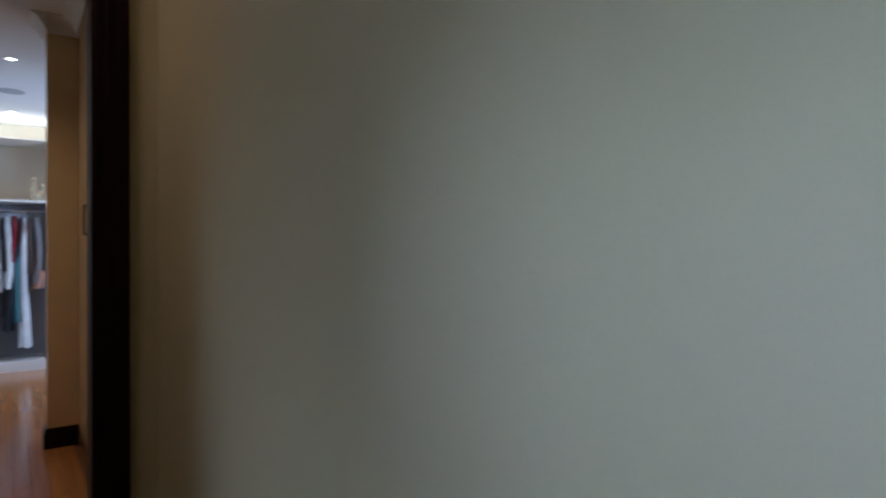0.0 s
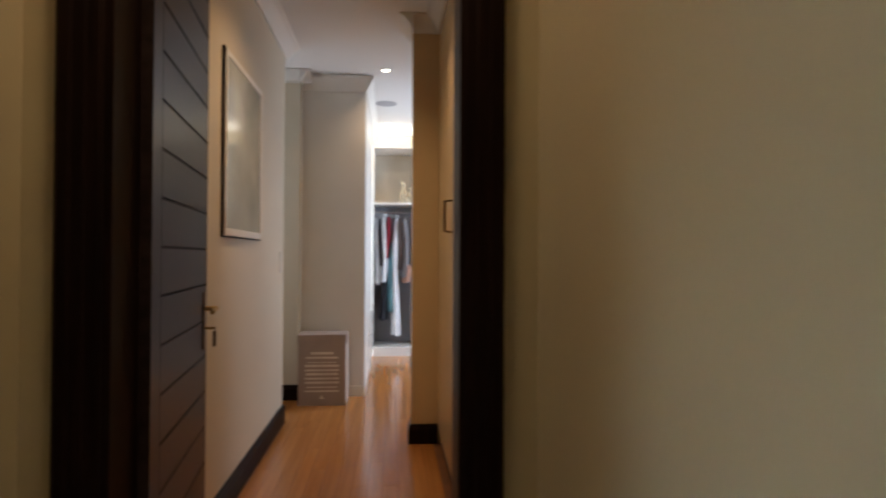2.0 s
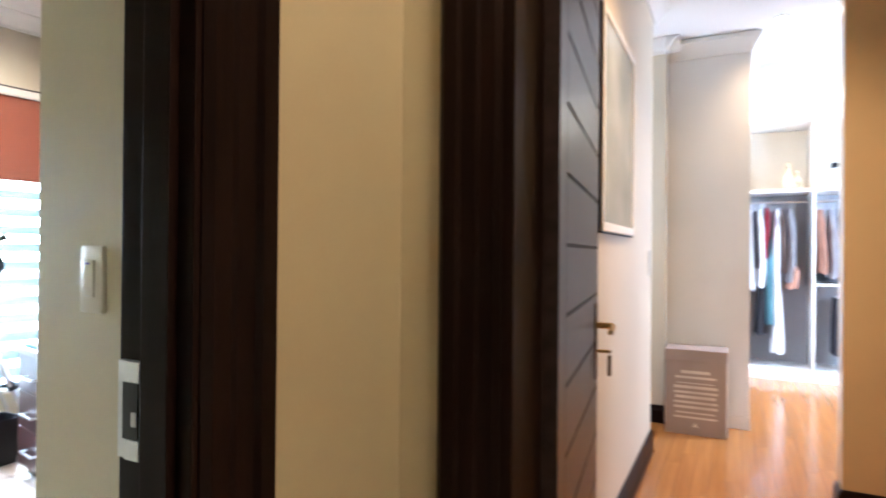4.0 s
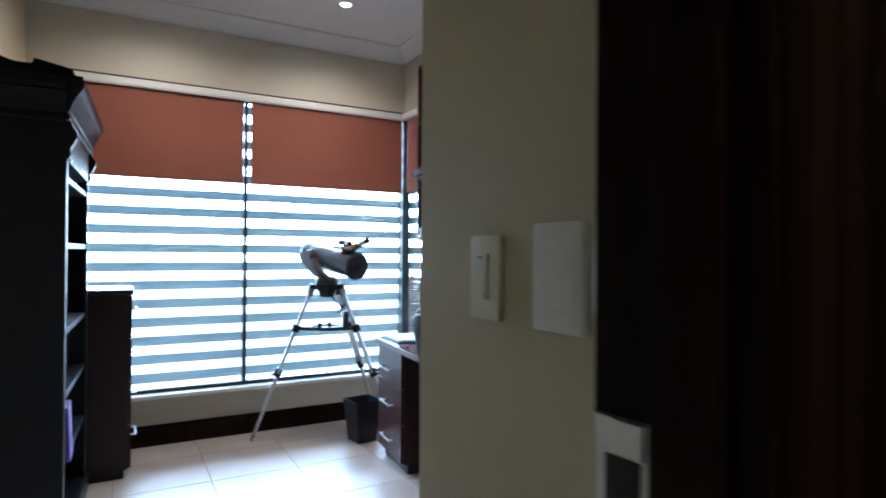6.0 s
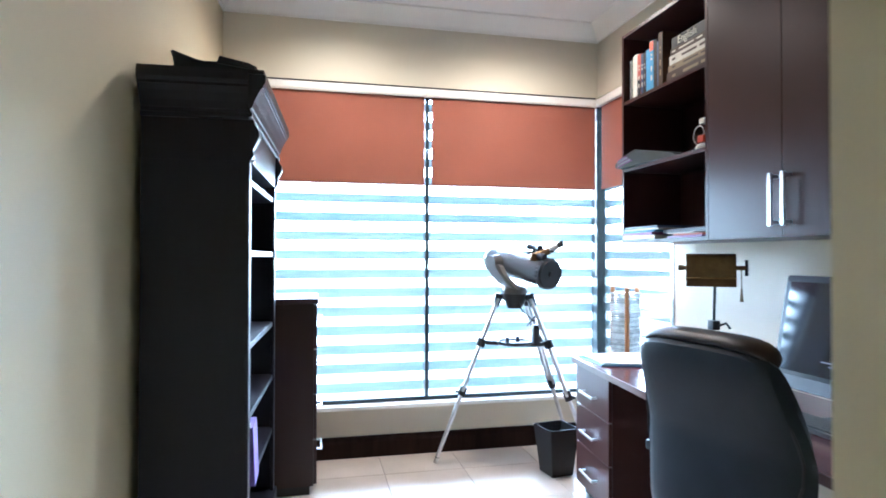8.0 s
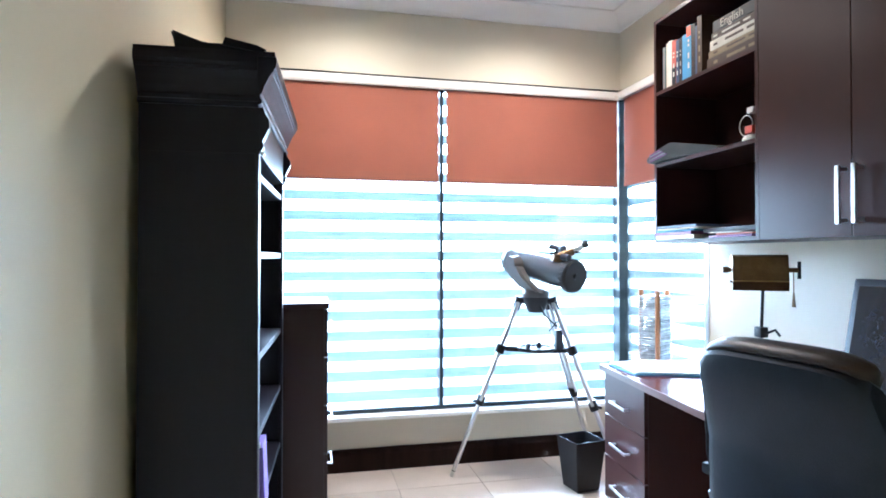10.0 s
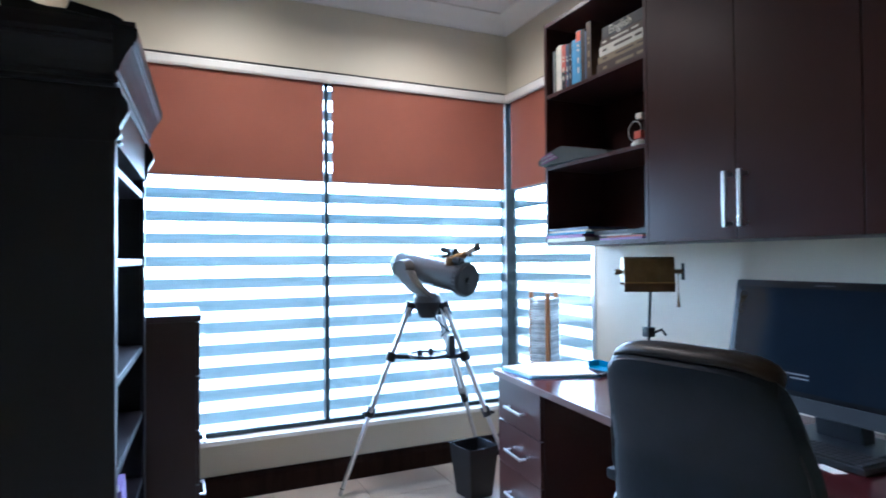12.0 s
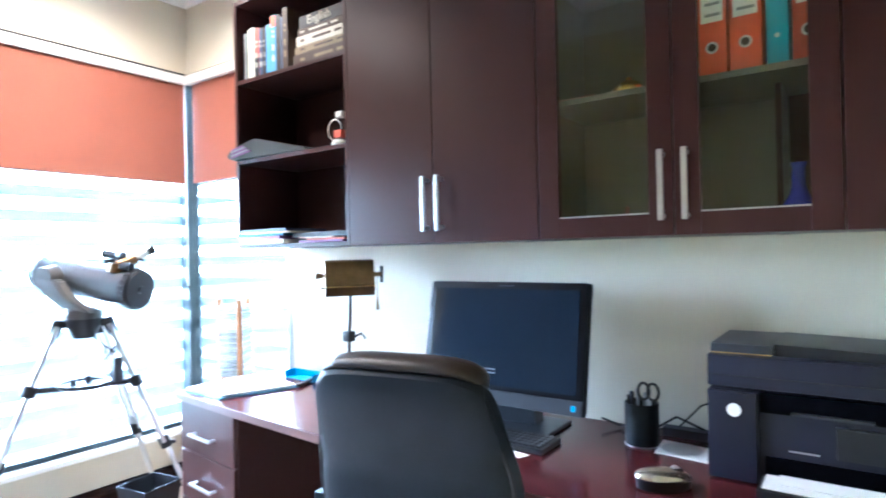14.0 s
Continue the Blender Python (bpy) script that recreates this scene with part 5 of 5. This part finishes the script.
part("dust_cap", rod(front + td * 0.018, front + td * 0.026, 0.089, 0.084, 32), M_BLACK, tube, "dark dust cap", True)
part("cap_knob", rod(front + td * 0.026, front + td * 0.036, 0.018), M_BLACK, tube, "", True)
part("rear_cell", rod(rear - td * 0.035, rear + td * 0.01, 0.078, 0.087, 32), M_BLACK, tube, "", True)
up = Vector((0, 0, 1)) - td * td.z
up.normalize()
fb = rear.lerp(front, 0.82) + up * 0.080 + td.cross(up) * 0.03
fo = part("focuser", rod(fb - up * 0.012, fb + up * 0.030, 0.036, 0.030), M_DBRASS, ts, "bronze focuser block", True)
ey = Vector((1.530, 3.415, 1.420))
part("draw_tube", rod(fb + up * 0.015, fb.lerp(ey, 0.50), 0.024), M_DBRASS, fo, "bronze draw tube", True)
part("barrel", rod(fb.lerp(ey, 0.46), fb.lerp(ey, 0.80), 0.021), M_STEEL, fo, "bright chrome eyepiece barrel", True)
part("eyecup", rod(fb.lerp(ey, 0.78), ey, 0.018, 0.024), M_BLACK, fo, "black rubber eyecup", True)
part("set_screw", rod(fb.lerp(ey, 0.50), fb.lerp(ey, 0.50) + td * 0.045, 0.007), M_BLACK, fo, "", True)
part("focus_knob", rod(fb + up * 0.02 + td * 0.03, fb + up * 0.02 + td * 0.085, 0.020), M_BLACK, fo, "", True)
part("focus_shaft", rod(fb + up * 0.02 - td * 0.045, fb + up * 0.02 + td * 0.04, 0.006), M_STEEL, fo, "", True)
fi = rear.lerp(front, 0.72) + up * 0.140
fn = part("finder", rod(fi - td * 0.055, fi + td * 0.030, 0.020, 0.017), M_BLACK, ts, "small black finder scope", True)
part("finder_lens", rod(fi + td * 0.025, fi + td * 0.060, 0.019, 0.026), M_BLACK, fn, "", True)
part("finder_bracket", rod(fi, rear.lerp(front, 0.73) + up * 0.06, 0.011), M_BLACK, fn, "", True)
part("bracket_foot", rod(rear.lerp(front, 0.73) + up * 0.07, rear.lerp(front, 0.73) + up * 0.092, 0.026), M_BLACK, fn, "", True)
part("adjust_screw", rod(fi - up * 0.03 - tn * 0.005, fi - up * 0.03 + tn * 0.045, 0.009), M_BLACK, fn, "", True)
for k in range(24):
    q = math.pi * 2 * k / 24
    o = up * math.cos(q) * 0.0945 + td.cross(up) * math.sin(q) * 0.0945
    part("ring_rib", rod(front + o - td * 0.014, front + o + td * 0.012, 0.0035, None, 6), M_BLACK, tube)
part("hand_control", chain([HD + Vector((-0.01, -0.05, 0.0)), HD + Vector((0.02, -0.08, -0.10)), HD + Vector((0.10, -0.08, -0.17)), HD + Vector((0.12, -0.06, -0.13)), HD + Vector((0.06, -0.06, -0.20))], 0.005), M_BLACK, ts, "black coiled control cable", True)
part("handset", box(HD.x + 0.09, HD.y - 0.10, HD.z - 0.31, HD.x + 0.13, HD.y - 0.06, HD.z - 0.19, 0.006), M_GREYP, ts, "grey hand controller", True)

# ---- waste bin ----
wb = thing("waste_bin", "square tapered black waste bin", "bin", (1.51, 3.43, 0))


def ring4(z, h, c=(1.505, 3.455)):
    return [(c[0] - h, c[1] - h, z), (c[0] + h, c[1] - h, z), (c[0] + h, c[1] + h, z), (c[0] - h, c[1] + h, z)]


bm = bmesh.new()
loops = [[bm.verts.new(p) for p in ring4(z, h)] for z, h in ((0.0, 0.074), (0.29, 0.102), (0.29, 0.097), (0.012, 0.070))]
for p, q in zip(loops, loops[1:]):
    for i in range(4):
        bm.faces.new((p[i], p[(i + 1) % 4], q[(i + 1) % 4], q[i]))
bm.faces.new(loops[0][::-1])
bm.faces.new(loops[-1])
bmesh.ops.rotate(bm, verts=bm.verts, cent=(1.505, 3.455, 0), matrix=Matrix.Rotation(radians(9), 3, "Z"))
bmesh.ops.bevel(bm, geom=bm.edges[:], offset=0.003, segments=2, affect="EDGES")
part("tub", bm, M_BLACK, wb)

# ---- switches ----
sx = 0.438
s1 = thing("dimmer_switch", "ivory wall dimmer with a rocker slider", "light switch", (sx, 0.223, 1.296), "study wall switches")
part("plate", box(sx - 0.009, 0.190, 1.234, sx, 0.262, 1.352, 0.004), M_PLATE, s1, "", True)
part("rocker", box(sx - 0.013, 0.212, 1.262, sx - 0.008, 0.246, 1.327, 0.002), M_PLATE, s1, "", True)
part("slider", box(sx - 0.0138, 0.222, 1.2635, sx - 0.0125, 0.236, 1.2655, 0.0003), M_PLATEW, s1)
part("pilot_light", box(sx - 0.0138, 0.223, 1.3195, sx - 0.0125, 0.235, 1.3225), mat("violet_pilot_lens", (0.22, 0.18, 0.60), 0.4), s1, "small violet pilot lens")
s2 = thing("light_switch", "square white wall light switch with wide rockers", "light switch", (sx, 0.073, 1.30), "study wall switches")
part("plate", box(sx - 0.013, 0.022, 1.234, sx, 0.110, 1.364, 0.005), M_PLATEW, s2, "", True)
part("rocker", box(sx - 0.0150, 0.034, 1.262, sx - 0.012, 0.104, 1.341, 0.001), M_PLATEW, s2)
part("lower_cover", box(sx - 0.0145, 0.034, 1.244, sx - 0.012, 0.104, 1.2605, 0.001), M_PLATEW, s2)
s3 = thing("sensor_box", "rounded white plastic wall sensor box", "sensor", (sx, -0.033, 1.30), "study wall switches")
part("case", box(sx - 0.034, -0.110, 1.262, sx - 0.006, -0.013, 1.344, 0.013), M_PLATEW, s3, "", True)
part("back_plate", box(sx - 0.008, -0.098, 1.264, sx, -0.006, 1.342, 0.002), M_PLATE, s3)
part("lens_strip", box(sx - 0.0355, -0.075, 1.272, sx - 0.033, -0.055, 1.334, 0.001), M_PLATE, s3, "slim ivory lens strip")

SPACE[0] = LOBBY

# ---- passage: cupboards, picture, laundry box ----
cpb = thing("passage_cupboard", "cream painted built-in passage cupboards with flush doors", "cupboard", (2.0, -1.8, 0))
part("carcass", box(0.76, -2.14, 0.10, 3.355, -1.578, HP - 0.12), M_PASSCUP, cpb)
part("plinth", box(0.76, -2.1, 0, 3.355, -1.60, 0.10), M_FRAME, cpb, "dark timber plinth")
part("plinth_board", extrude(SK, (0.86, -1.60, 0), (0, 1, 0), (0, 0, 1), (2.48, 0, 0)), M_FRAME, cpb)
for x0, x1, hx in ((2.337, 3.35, 2.43), (1.322, 2.328, None), (0.80, 1.312, None)):
    d = part("door", box(x0, -1.577, 0.115, x1, -1.557, 2.52, 0.003), M_PASSCUP, cpb)
    part("top_door", box(x0, -1.577, 2.526, x1, -1.557, HP - 0.125, 0.003), M_PASSCUP, cpb)
    if hx:
        h = part("handle", chain([(hx, -1.557, 1.652), (hx, -1.515, 1.648), (hx, -1.512, 1.56), (hx, -1.515, 1.478), (hx, -1.557, 1.474)], 0.0075), M_DBRASS, d, "arched bronze pull handle", True)
pic = thing("framed_picture", "tall framed picture behind glass, hung on the wall", "picture", (2.64, -0.36, 1.44))
FY = -0.353
for x0, z0, x1, z1 in ((2.226, 1.440, 3.062, 1.480), (2.226, 2.372, 3.062, 2.402), (2.226, 1.4805, 2.256, 2.3715), (3.032, 1.4805, 3.062, 2.3715)):
    part("frame", box(x0, FY - 0.022, z0, x1, FY - 0.002, z1, 0.005), M_WHITE, pic, "silver-white inner frame rail")
for x0, z0, x1, z1 in ((2.218, 1.432, 3.070, 1.4395), (2.218, 2.4025, 3.070, 2.410), (2.218, 1.4395, 2.2255, 2.4025), (3.0625, 1.4395, 3.070, 2.4025)):
    part("outer_frame", box(x0, FY - 0.013, z0, x1, FY - 0.002, z1, 0.002), M_FRAME, pic, "thin dark outer frame")
part("print", box(2.256, FY - 0.014, 1.480, 3.032, FY - 0.006, 2.372), M_PICGLASS, pic, "pale blurred print behind glass")
psw = thing("passage_switch", "narrow pale wall switch at the passage corner", "light switch", (3.85, FY, 1.27))
part("plate", box(3.82, FY - 0.010, 1.20, 3.89, FY, 1.37, 0.003), M_PLATEW, psw)

ct = thing("cupboard_catch", "small white plastic catch low on the passage cupboard", "catch", (2.05, -1.555, 0.36))
part("body", box(2.03, -1.562, 0.335, 2.065, -1.540, 0.385, 0.005), M_PLATEW, ct)

lb = thing("laundry_box", "taupe lidded laundry box printed with pale lines of text", "laundry box", (4.60, -0.61, 0))
LX, LY0, LY1 = 4.47, -0.825, -0.395
part("body", box(LX, LY0 + 0.006, 0, LX + 0.27, LY1 - 0.006, 0.545, 0.004), M_BOX, lb)
part("lid", box(LX - 0.008, LY0, 0.545, LX + 0.278, LY1, 0.632, 0.005), M_BOX, lb)
part("side_sheet", box(LX + 0.01, LY0 + 0.001, 0.01, LX + 0.26, LY0 + 0.006, 0.54), M_MELA, lb, "pale side panel")
for i, (w, h) in enumerate(((0.20, 0.022), (0.28, 0.016), (0.26, 0.006), (0.30, 0.020), (0.30, 0.016), (0.28, 0.020), (0.30, 0.016), (0.30, 0.018), (0.27, 0.010), (0.30, 0.014))):
    zz = 0.455 - i * 0.037
    part("text_bar", box(LX - 0.0015, -0.61 - w / 2, zz, LX + 0.001, -0.61 + w / 2, zz + h), M_CREAMP, lb)
part("emblem", extrude([(-0.02, 0), (0.02, 0), (0.0, 0.035)], (LX - 0.0015, -0.61, 0.060), (0, 1, 0), (0, 0, 1), (0.0025, 0, 0)), M_CREAMP, lb, "small pale triangle emblem")

tc2 = thing("tall_cupboard", "tall white built-in cupboard reaching the ceiling cornice", "cupboard", (5.8, -0.6, 0))
part("end_panel", box(4.80, -0.97, 0.10, 4.825, -0.37, 2.90, 0.003), M_MELA, tc2)
part("body", box(4.825, -0.968, 0.10, 6.95, -0.37, 2.90), M_MELA, tc2)
part("plinth", box(4.80, -0.975, 0, 6.95, -0.37, 0.098, 0.003), M_MELA, tc2)
part("cornice", extrude([(0, 0), (0.012, 0), (0.03, 0.04), (0.06, 0.10), (0.07, 0.11), (0.07, 0.14), (0, 0.14)], (4.80, -0.985, 2.90), (-1, 0, 0), (0, 0, 1), (0, 0.69, 0)), M_WHITE, tc2, "white moulded cornice")
part("cornice", extrude([(0, 0), (0.012, 0), (0.03, 0.04), (0.06, 0.10), (0.07, 0.11), (0.07, 0.14), (0, 0.14)], (4.74, -0.97, 2.90), (0, -1, 0), (0, 0, 1), (2.2, 0, 0)), M_WHITE, tc2)
part("corner_bead", box(4.765, -0.372, 0.0, 4.80, -0.352, 2.96, 0.004), M_WHITE, tc2, "bright white corner bead")
for k in range(3):
    d = part("drawer", box(5.9, -0.985, 0.12 + 0.17 * k, 6.9, -0.969, 0.28 + 0.17 * k, 0.003), M_MELA, tc2)
    part("knob", rod((6.4, -0.985, 0.2 + 0.17 * k), (6.4, -1.0, 0.2 + 0.17 * k), 0.012), M_STEEL, d, "", True)

# ---- dressing room: open wardrobe with clothes ----
wr = thing("open_wardrobe", "white open wardrobe with hanging clothes and a top shelf", "wardrobe", (7.3, -1.8, 0))
WX0, WX1 = 7.0, 7.59
for yy in (-0.962, -1.60, -2.36, -3.17):
    part("divider", box(WX0, yy - 0.022, 0.10, WX1, yy, 2.77, 0.002), M_MELA, wr)
part("plinth", box(WX0 - 0.01, -3.18, 0, WX1, -0.95, 0.118, 0.003), M_MELA, wr)
part("back_panel", box(WX1 - 0.012, -3.17, 0.118, WX1, -0.965, 2.03), M_GREYIN, wr, "grey back panel")
part("upper_back_panel", box(WX1 - 0.012, -3.17, 2.03, WX1, -0.965, 2.77), M_WALLP, wr, "cream back panel above the shelf")
part("top_panel", box(WX0, -3.18, 2.77, WX1, -0.95, 2.792, 0.002), M_MELA, wr)
for y0, y1 in ((-1.60, -0.985), (-2.36, -1.623), (-3.17, -2.383)):
    part("shelf", box(WX0, y0, 2.02, WX1 - 0.013, y1, 2.045, 0.002), M_MELA, wr)
    part("hanging_rail", rod((7.28, y0, 1.93), (7.28, y1, 1.93), 0.013), M_STEEL, wr, "steel hanging rail", True)
part("shelf", box(WX0, -2.36, 1.02, WX1 - 0.013, -1.623, 1.042, 0.002), M_MELA, wr)


def garment(label, y, z0, z1, wide, color, flare=0.2, seed=0, x=7.28):
    g = thing("hanging_garment", label, "clothing", (x, y, z0), "clothes in the wardrobe")
    bm = bmesh.new()
    n, rows = 28, 14
    rings = []
    for j in range(rows + 1):
        s = j / rows
        zz = z1 - 0.03 - s * (z1 - 0.03 - z0)
        sh = min(1, 0.15 + s * 5.0) if s < 0.18 else 1
        rx, ry = 0.19 * sh * (1 + 0.15 * s), wide * (0.55 + 0.45 * sh) * (1 + flare * s)
        ring = []
        for i in range(n):
            a = 2 * math.pi * i / n
            fold = 1 + 0.16 * s * math.sin(a * 5 + seed * 1.7 + s) + 0.08 * math.sin(a * 9 + seed)
            ring.append(bm.verts.new((x + rx * math.cos(a) * fold, y + ry * math.sin(a) * fold + 0.012 * math.sin(s * 4 + seed), zz + 0.012 * math.sin(a * 3 + seed) * s)))
        rings.append(ring)
    for p, q in zip(rings, rings[1:]):
        for i in range(n):
            bm.faces.new((p[i], p[(i + 1) % n], q[(i + 1) % n], q[i]))
    bm.faces.new(rings[0][::-1])
    bm.faces.new(rings[-1])
    part("cloth", bm, color, g, "", True)
    part("hanger_hook", chain([(x, y, z1 - 0.04), (x, y, z1 + 0.02), (x + 0.012, y, 1.938), (x, y, 1.9475), (x - 0.013, y, 1.938)], 0.003), M_STEEL, g, "", True)
    return g


def cloth(name, c):
    return mat("cloth_" + name, c, 0.85, vary=0.12, scale=8, bump=0.2, fine=400)


WH, BK, DEN, LG, DG, PINK = cloth("white", (0.78, 0.78, 0.80)), cloth("black", (0.02, 0.02, 0.025)), cloth("denim", (0.20, 0.42, 0.50)), cloth("grey", (0.34, 0.33, 0.35)), cloth("dark", (0.06, 0.05, 0.06)), cloth("floral", (0.42, 0.22, 0.15))
garment("white cotton shirt on a hanger", -1.03, 0.95, 1.88, 0.030, WH, 0.2, 1)
garment("dark top on a hanger", -1.075, 1.20, 1.87, 0.020, DG, 0.2, 7)
garment("white blouse on a hanger", -1.125, 0.99, 1.88, 0.035, WH, 0.4, 2, 7.24)
garment("black trousers folded over a hanger", -1.135, 0.47, 1.30, 0.042, BK, 0.5, 3, 7.27)
garment("dark red top on a hanger", -1.175, 1.30, 1.90, 0.022, cloth("red", (0.35, 0.03, 0.05)), 0.2, 4)
garment("pale denim jeans on a hanger", -1.225, 0.58, 1.55, 0.042, DEN, 0.3, 5)
garment("long white dress on a hanger", -1.285, 0.27, 1.87, 0.030, WH, 1.0, 6, 7.24)
garment("brown patterned blouse on a hanger", -1.335, 1.15, 1.88, 0.026, cloth("brown", (0.16, 0.11, 0.09)), 0.3, 8)
garment("grey jacket on a hanger", -1.41, 1.05, 1.88, 0.042, LG, 0.2, 9)
garment("floral scarf on a hanger", -1.435, 0.98, 1.25, 0.045, PINK, 0.2, 10, 7.22)
for i, (yy, z0, z1, c, lab) in enumerate(((-1.70, 1.15, 1.87, PINK, "pale pink blouse on a hanger"), (-1.80, 1.10, 1.87, LG, "grey cardigan on a hanger"), (-1.88, 1.08, 1.88, BK, "black jacket on a hanger"), (-2.0, 1.12, 1.88, WH, "white shirt on a hanger"),
                                       (-2.15, 1.1, 1.87, DEN, "denim shirt on a hanger"))):
    garment(lab, yy, z0, z1, 0.04, c, 0.2, 20 + i)
for i, (yy, c, lab) in enumerate(((-1.85, BK, "black trousers hanging low"), (-1.95, WH, "white trousers hanging low"))):
    g = thing("folded_trousers", lab, "clothing", (7.2, yy, 0.25), "clothes in the wardrobe")
    part("cloth", extrude([(-0.05, 0), (0.05, 0.02), (0.045, 0.45), (0.03, 0.62), (-0.03, 0.62), (-0.055, 0.3)], (7.06, yy, 0.27), (0, 1, 0), (0, 0, 1), (0.3, 0, 0)), c, g)
    part("clip", box(7.1, yy - 0.02, 0.885, 7.3, yy + 0.02, 0.905), M_STEEL, g)
    part("hook", rod((7.2, yy, 0.90), (7.2, yy, 1.021), 0.004), M_STEEL, g)
M_GILT = mat("gilded_glass", (0.60, 0.52, 0.36), 0.15, 0.5, vary=0.35, scale=30)
go = thing("glass_ornament", "gilded glass decanter set on the wardrobe shelf", "ornament", (7.15, -1.38, 2.045))
for dy, h, r in ((0.0, 0.30, 0.045), (-0.085, 0.22, 0.04), (-0.03, 0.16, 0.05)):
    part("bottle", lathe([(0.001, 0), (r, 0), (r * 1.05, h * 0.35), (r * 0.7, h * 0.55), (r * 0.25, h * 0.68), (r * 0.3, h * 0.8), (r * 0.5, h * 0.86), (r * 0.2, h), (0.001, h)], (7.13, -1.38 + dy, 2.046), 16), M_GILT, go, "", True)
sb = thing("spray_bottle", "small black and white spray bottle on the shelf", "bottle", (7.12, -1.80, 2.045))
part("body", lathe([(0.001, 0), (0.04, 0), (0.042, 0.14), (0.02, 0.19), (0.015, 0.22), (0.001, 0.22)], (7.12, -1.80, 2.046), 16), M_MELA, sb, "", True)
part("trigger_head", box(7.06, -1.83, 2.266, 7.16, -1.77, 2.32, 0.008), M_BLACK, sb)

# ---- ceiling fittings ----
for x, y, z in ((0.20, 3.35, H), (1.30, 3.30, H), (2.35, -0.98, HP), (4.57, -1.16, HP), (6.80, -1.16, HP), (0.28, -0.95, H)):
    SPACE[0] = STUDY if y > 0 else LOBBY
    dl = thing("downlight", "small round recessed ceiling downlight, lit", "ceiling light", (x, y, z), "recessed downlights")
    part("ring", lathe([(0.036, -0.006), (0.055, -0.004), (0.056, 0.0), (0.036, 0.0)], (x, y, z - 0.0005)), M_WHITE, dl, "", True)
    part("lens", lathe([(0.001, -0.010), (0.030, -0.009), (0.034, -0.0065), (0.001, -0.0065)], (x, y, z - 0.0005)), M_LAMPON, dl, "lit lens")
sk = thing("ceiling_speaker", "round grey ceiling loudspeaker grille", "loudspeaker", (5.78, -1.15, HP))
part("grille", lathe([(0.001, -0.006), (0.10, -0.006), (0.12, -0.003), (0.12, 0.0), (0.001, 0.0)], (5.78, -1.15, HP - 0.0005)), M_GREYIN, sk, "", True)

# ---- floors last: tiles and boards are pieces of their own ----
SPACE[0] = STUDY
fl = setting("floor_study", box(-0.95, -0.36, -0.10, 2.16, 4.13, -0.006), M_GROUT, "pale ceramic tiled study floor", "floor")
SPACE[0] = LOBBY
fl2 = setting("floor_lobby", box(-3.2, -1.70, -0.10, 0.68, -0.30, -0.004), M_GROUT, "pale ceramic tiled lobby floor", "floor")
TS = 0.5
tile_mesh = {}


def slab(name, x0, y0, x1, y1, parent, material, thick=0.004, gap=0.002):
    key = (name, round(x1 - x0, 3), round(y1 - y0, 3))
    if key not in tile_mesh:
        w, d = x1 - x0 - 2 * gap, y1 - y0 - 2 * gap
        bm = box(-w / 2, -d / 2, -thick, w / 2, d / 2, 0)
        bmesh.ops.bevel(bm, geom=[e for e in bm.edges if all(v.co.z > -0.001 for v in e.verts)], offset=0.0012, segments=1, affect="EDGES")
        me = bpy.data.meshes.new(name)
        bm.to_mesh(me)
        bm.free()
        me.materials.append(material)
        tile_mesh[key] = me
    ob = new(name, tile_mesh[key])
    ob.location = ((x0 + x1) / 2, (y0 + y1) / 2, 0)
    ob.parent = parent
    return ob


def tiled(parent, x0, x1, y0, y1):
    xs = sorted({x0, x1, *[0.463 + TS * k for k in range(-12, 8) if x0 < 0.463 + TS * k < x1]})
    ys = sorted({y0, y1, *[3.15 + TS * k for k in range(-12, 4) if y0 < 3.15 + TS * k < y1]})
    for a, b in zip(xs, xs[1:]):
        for c, d in zip(ys, ys[1:]):
            slab("tile", a, c, b, d, parent, M_TILE)


tiled(fl, -0.93, 2.045, -0.20, 4.0)
tiled(fl2, -3.1, 0.607, -1.586, -0.30)
fl3 = setting("floor_passage", box(0.607, -3.3, -0.10, 7.7, 1.2, -0.010), M_GAP, "polished honey-coloured timber strip floor", "floor")
random.seed(4)
yy = -3.2
while yy < 1.1:
    y1 = yy + 0.088
    x = 0.607
    xe = 7.0
    if yy > -0.40:
        x, xe = 3.98, 4.70
    elif yy < -1.60:
        x = 3.50
    first = random.choice((0.5, 0.9, 1.3, 1.7))
    L = first
    while x < xe - 0.02:
        b = min(xe, x + L)
        slab("plank", x, yy, round(b, 3), y1, fl3, M_PLANK, 0.010, 0.0006)
        x, L = b, random.choice((1.5, 1.8, 2.1))
    yy = y1
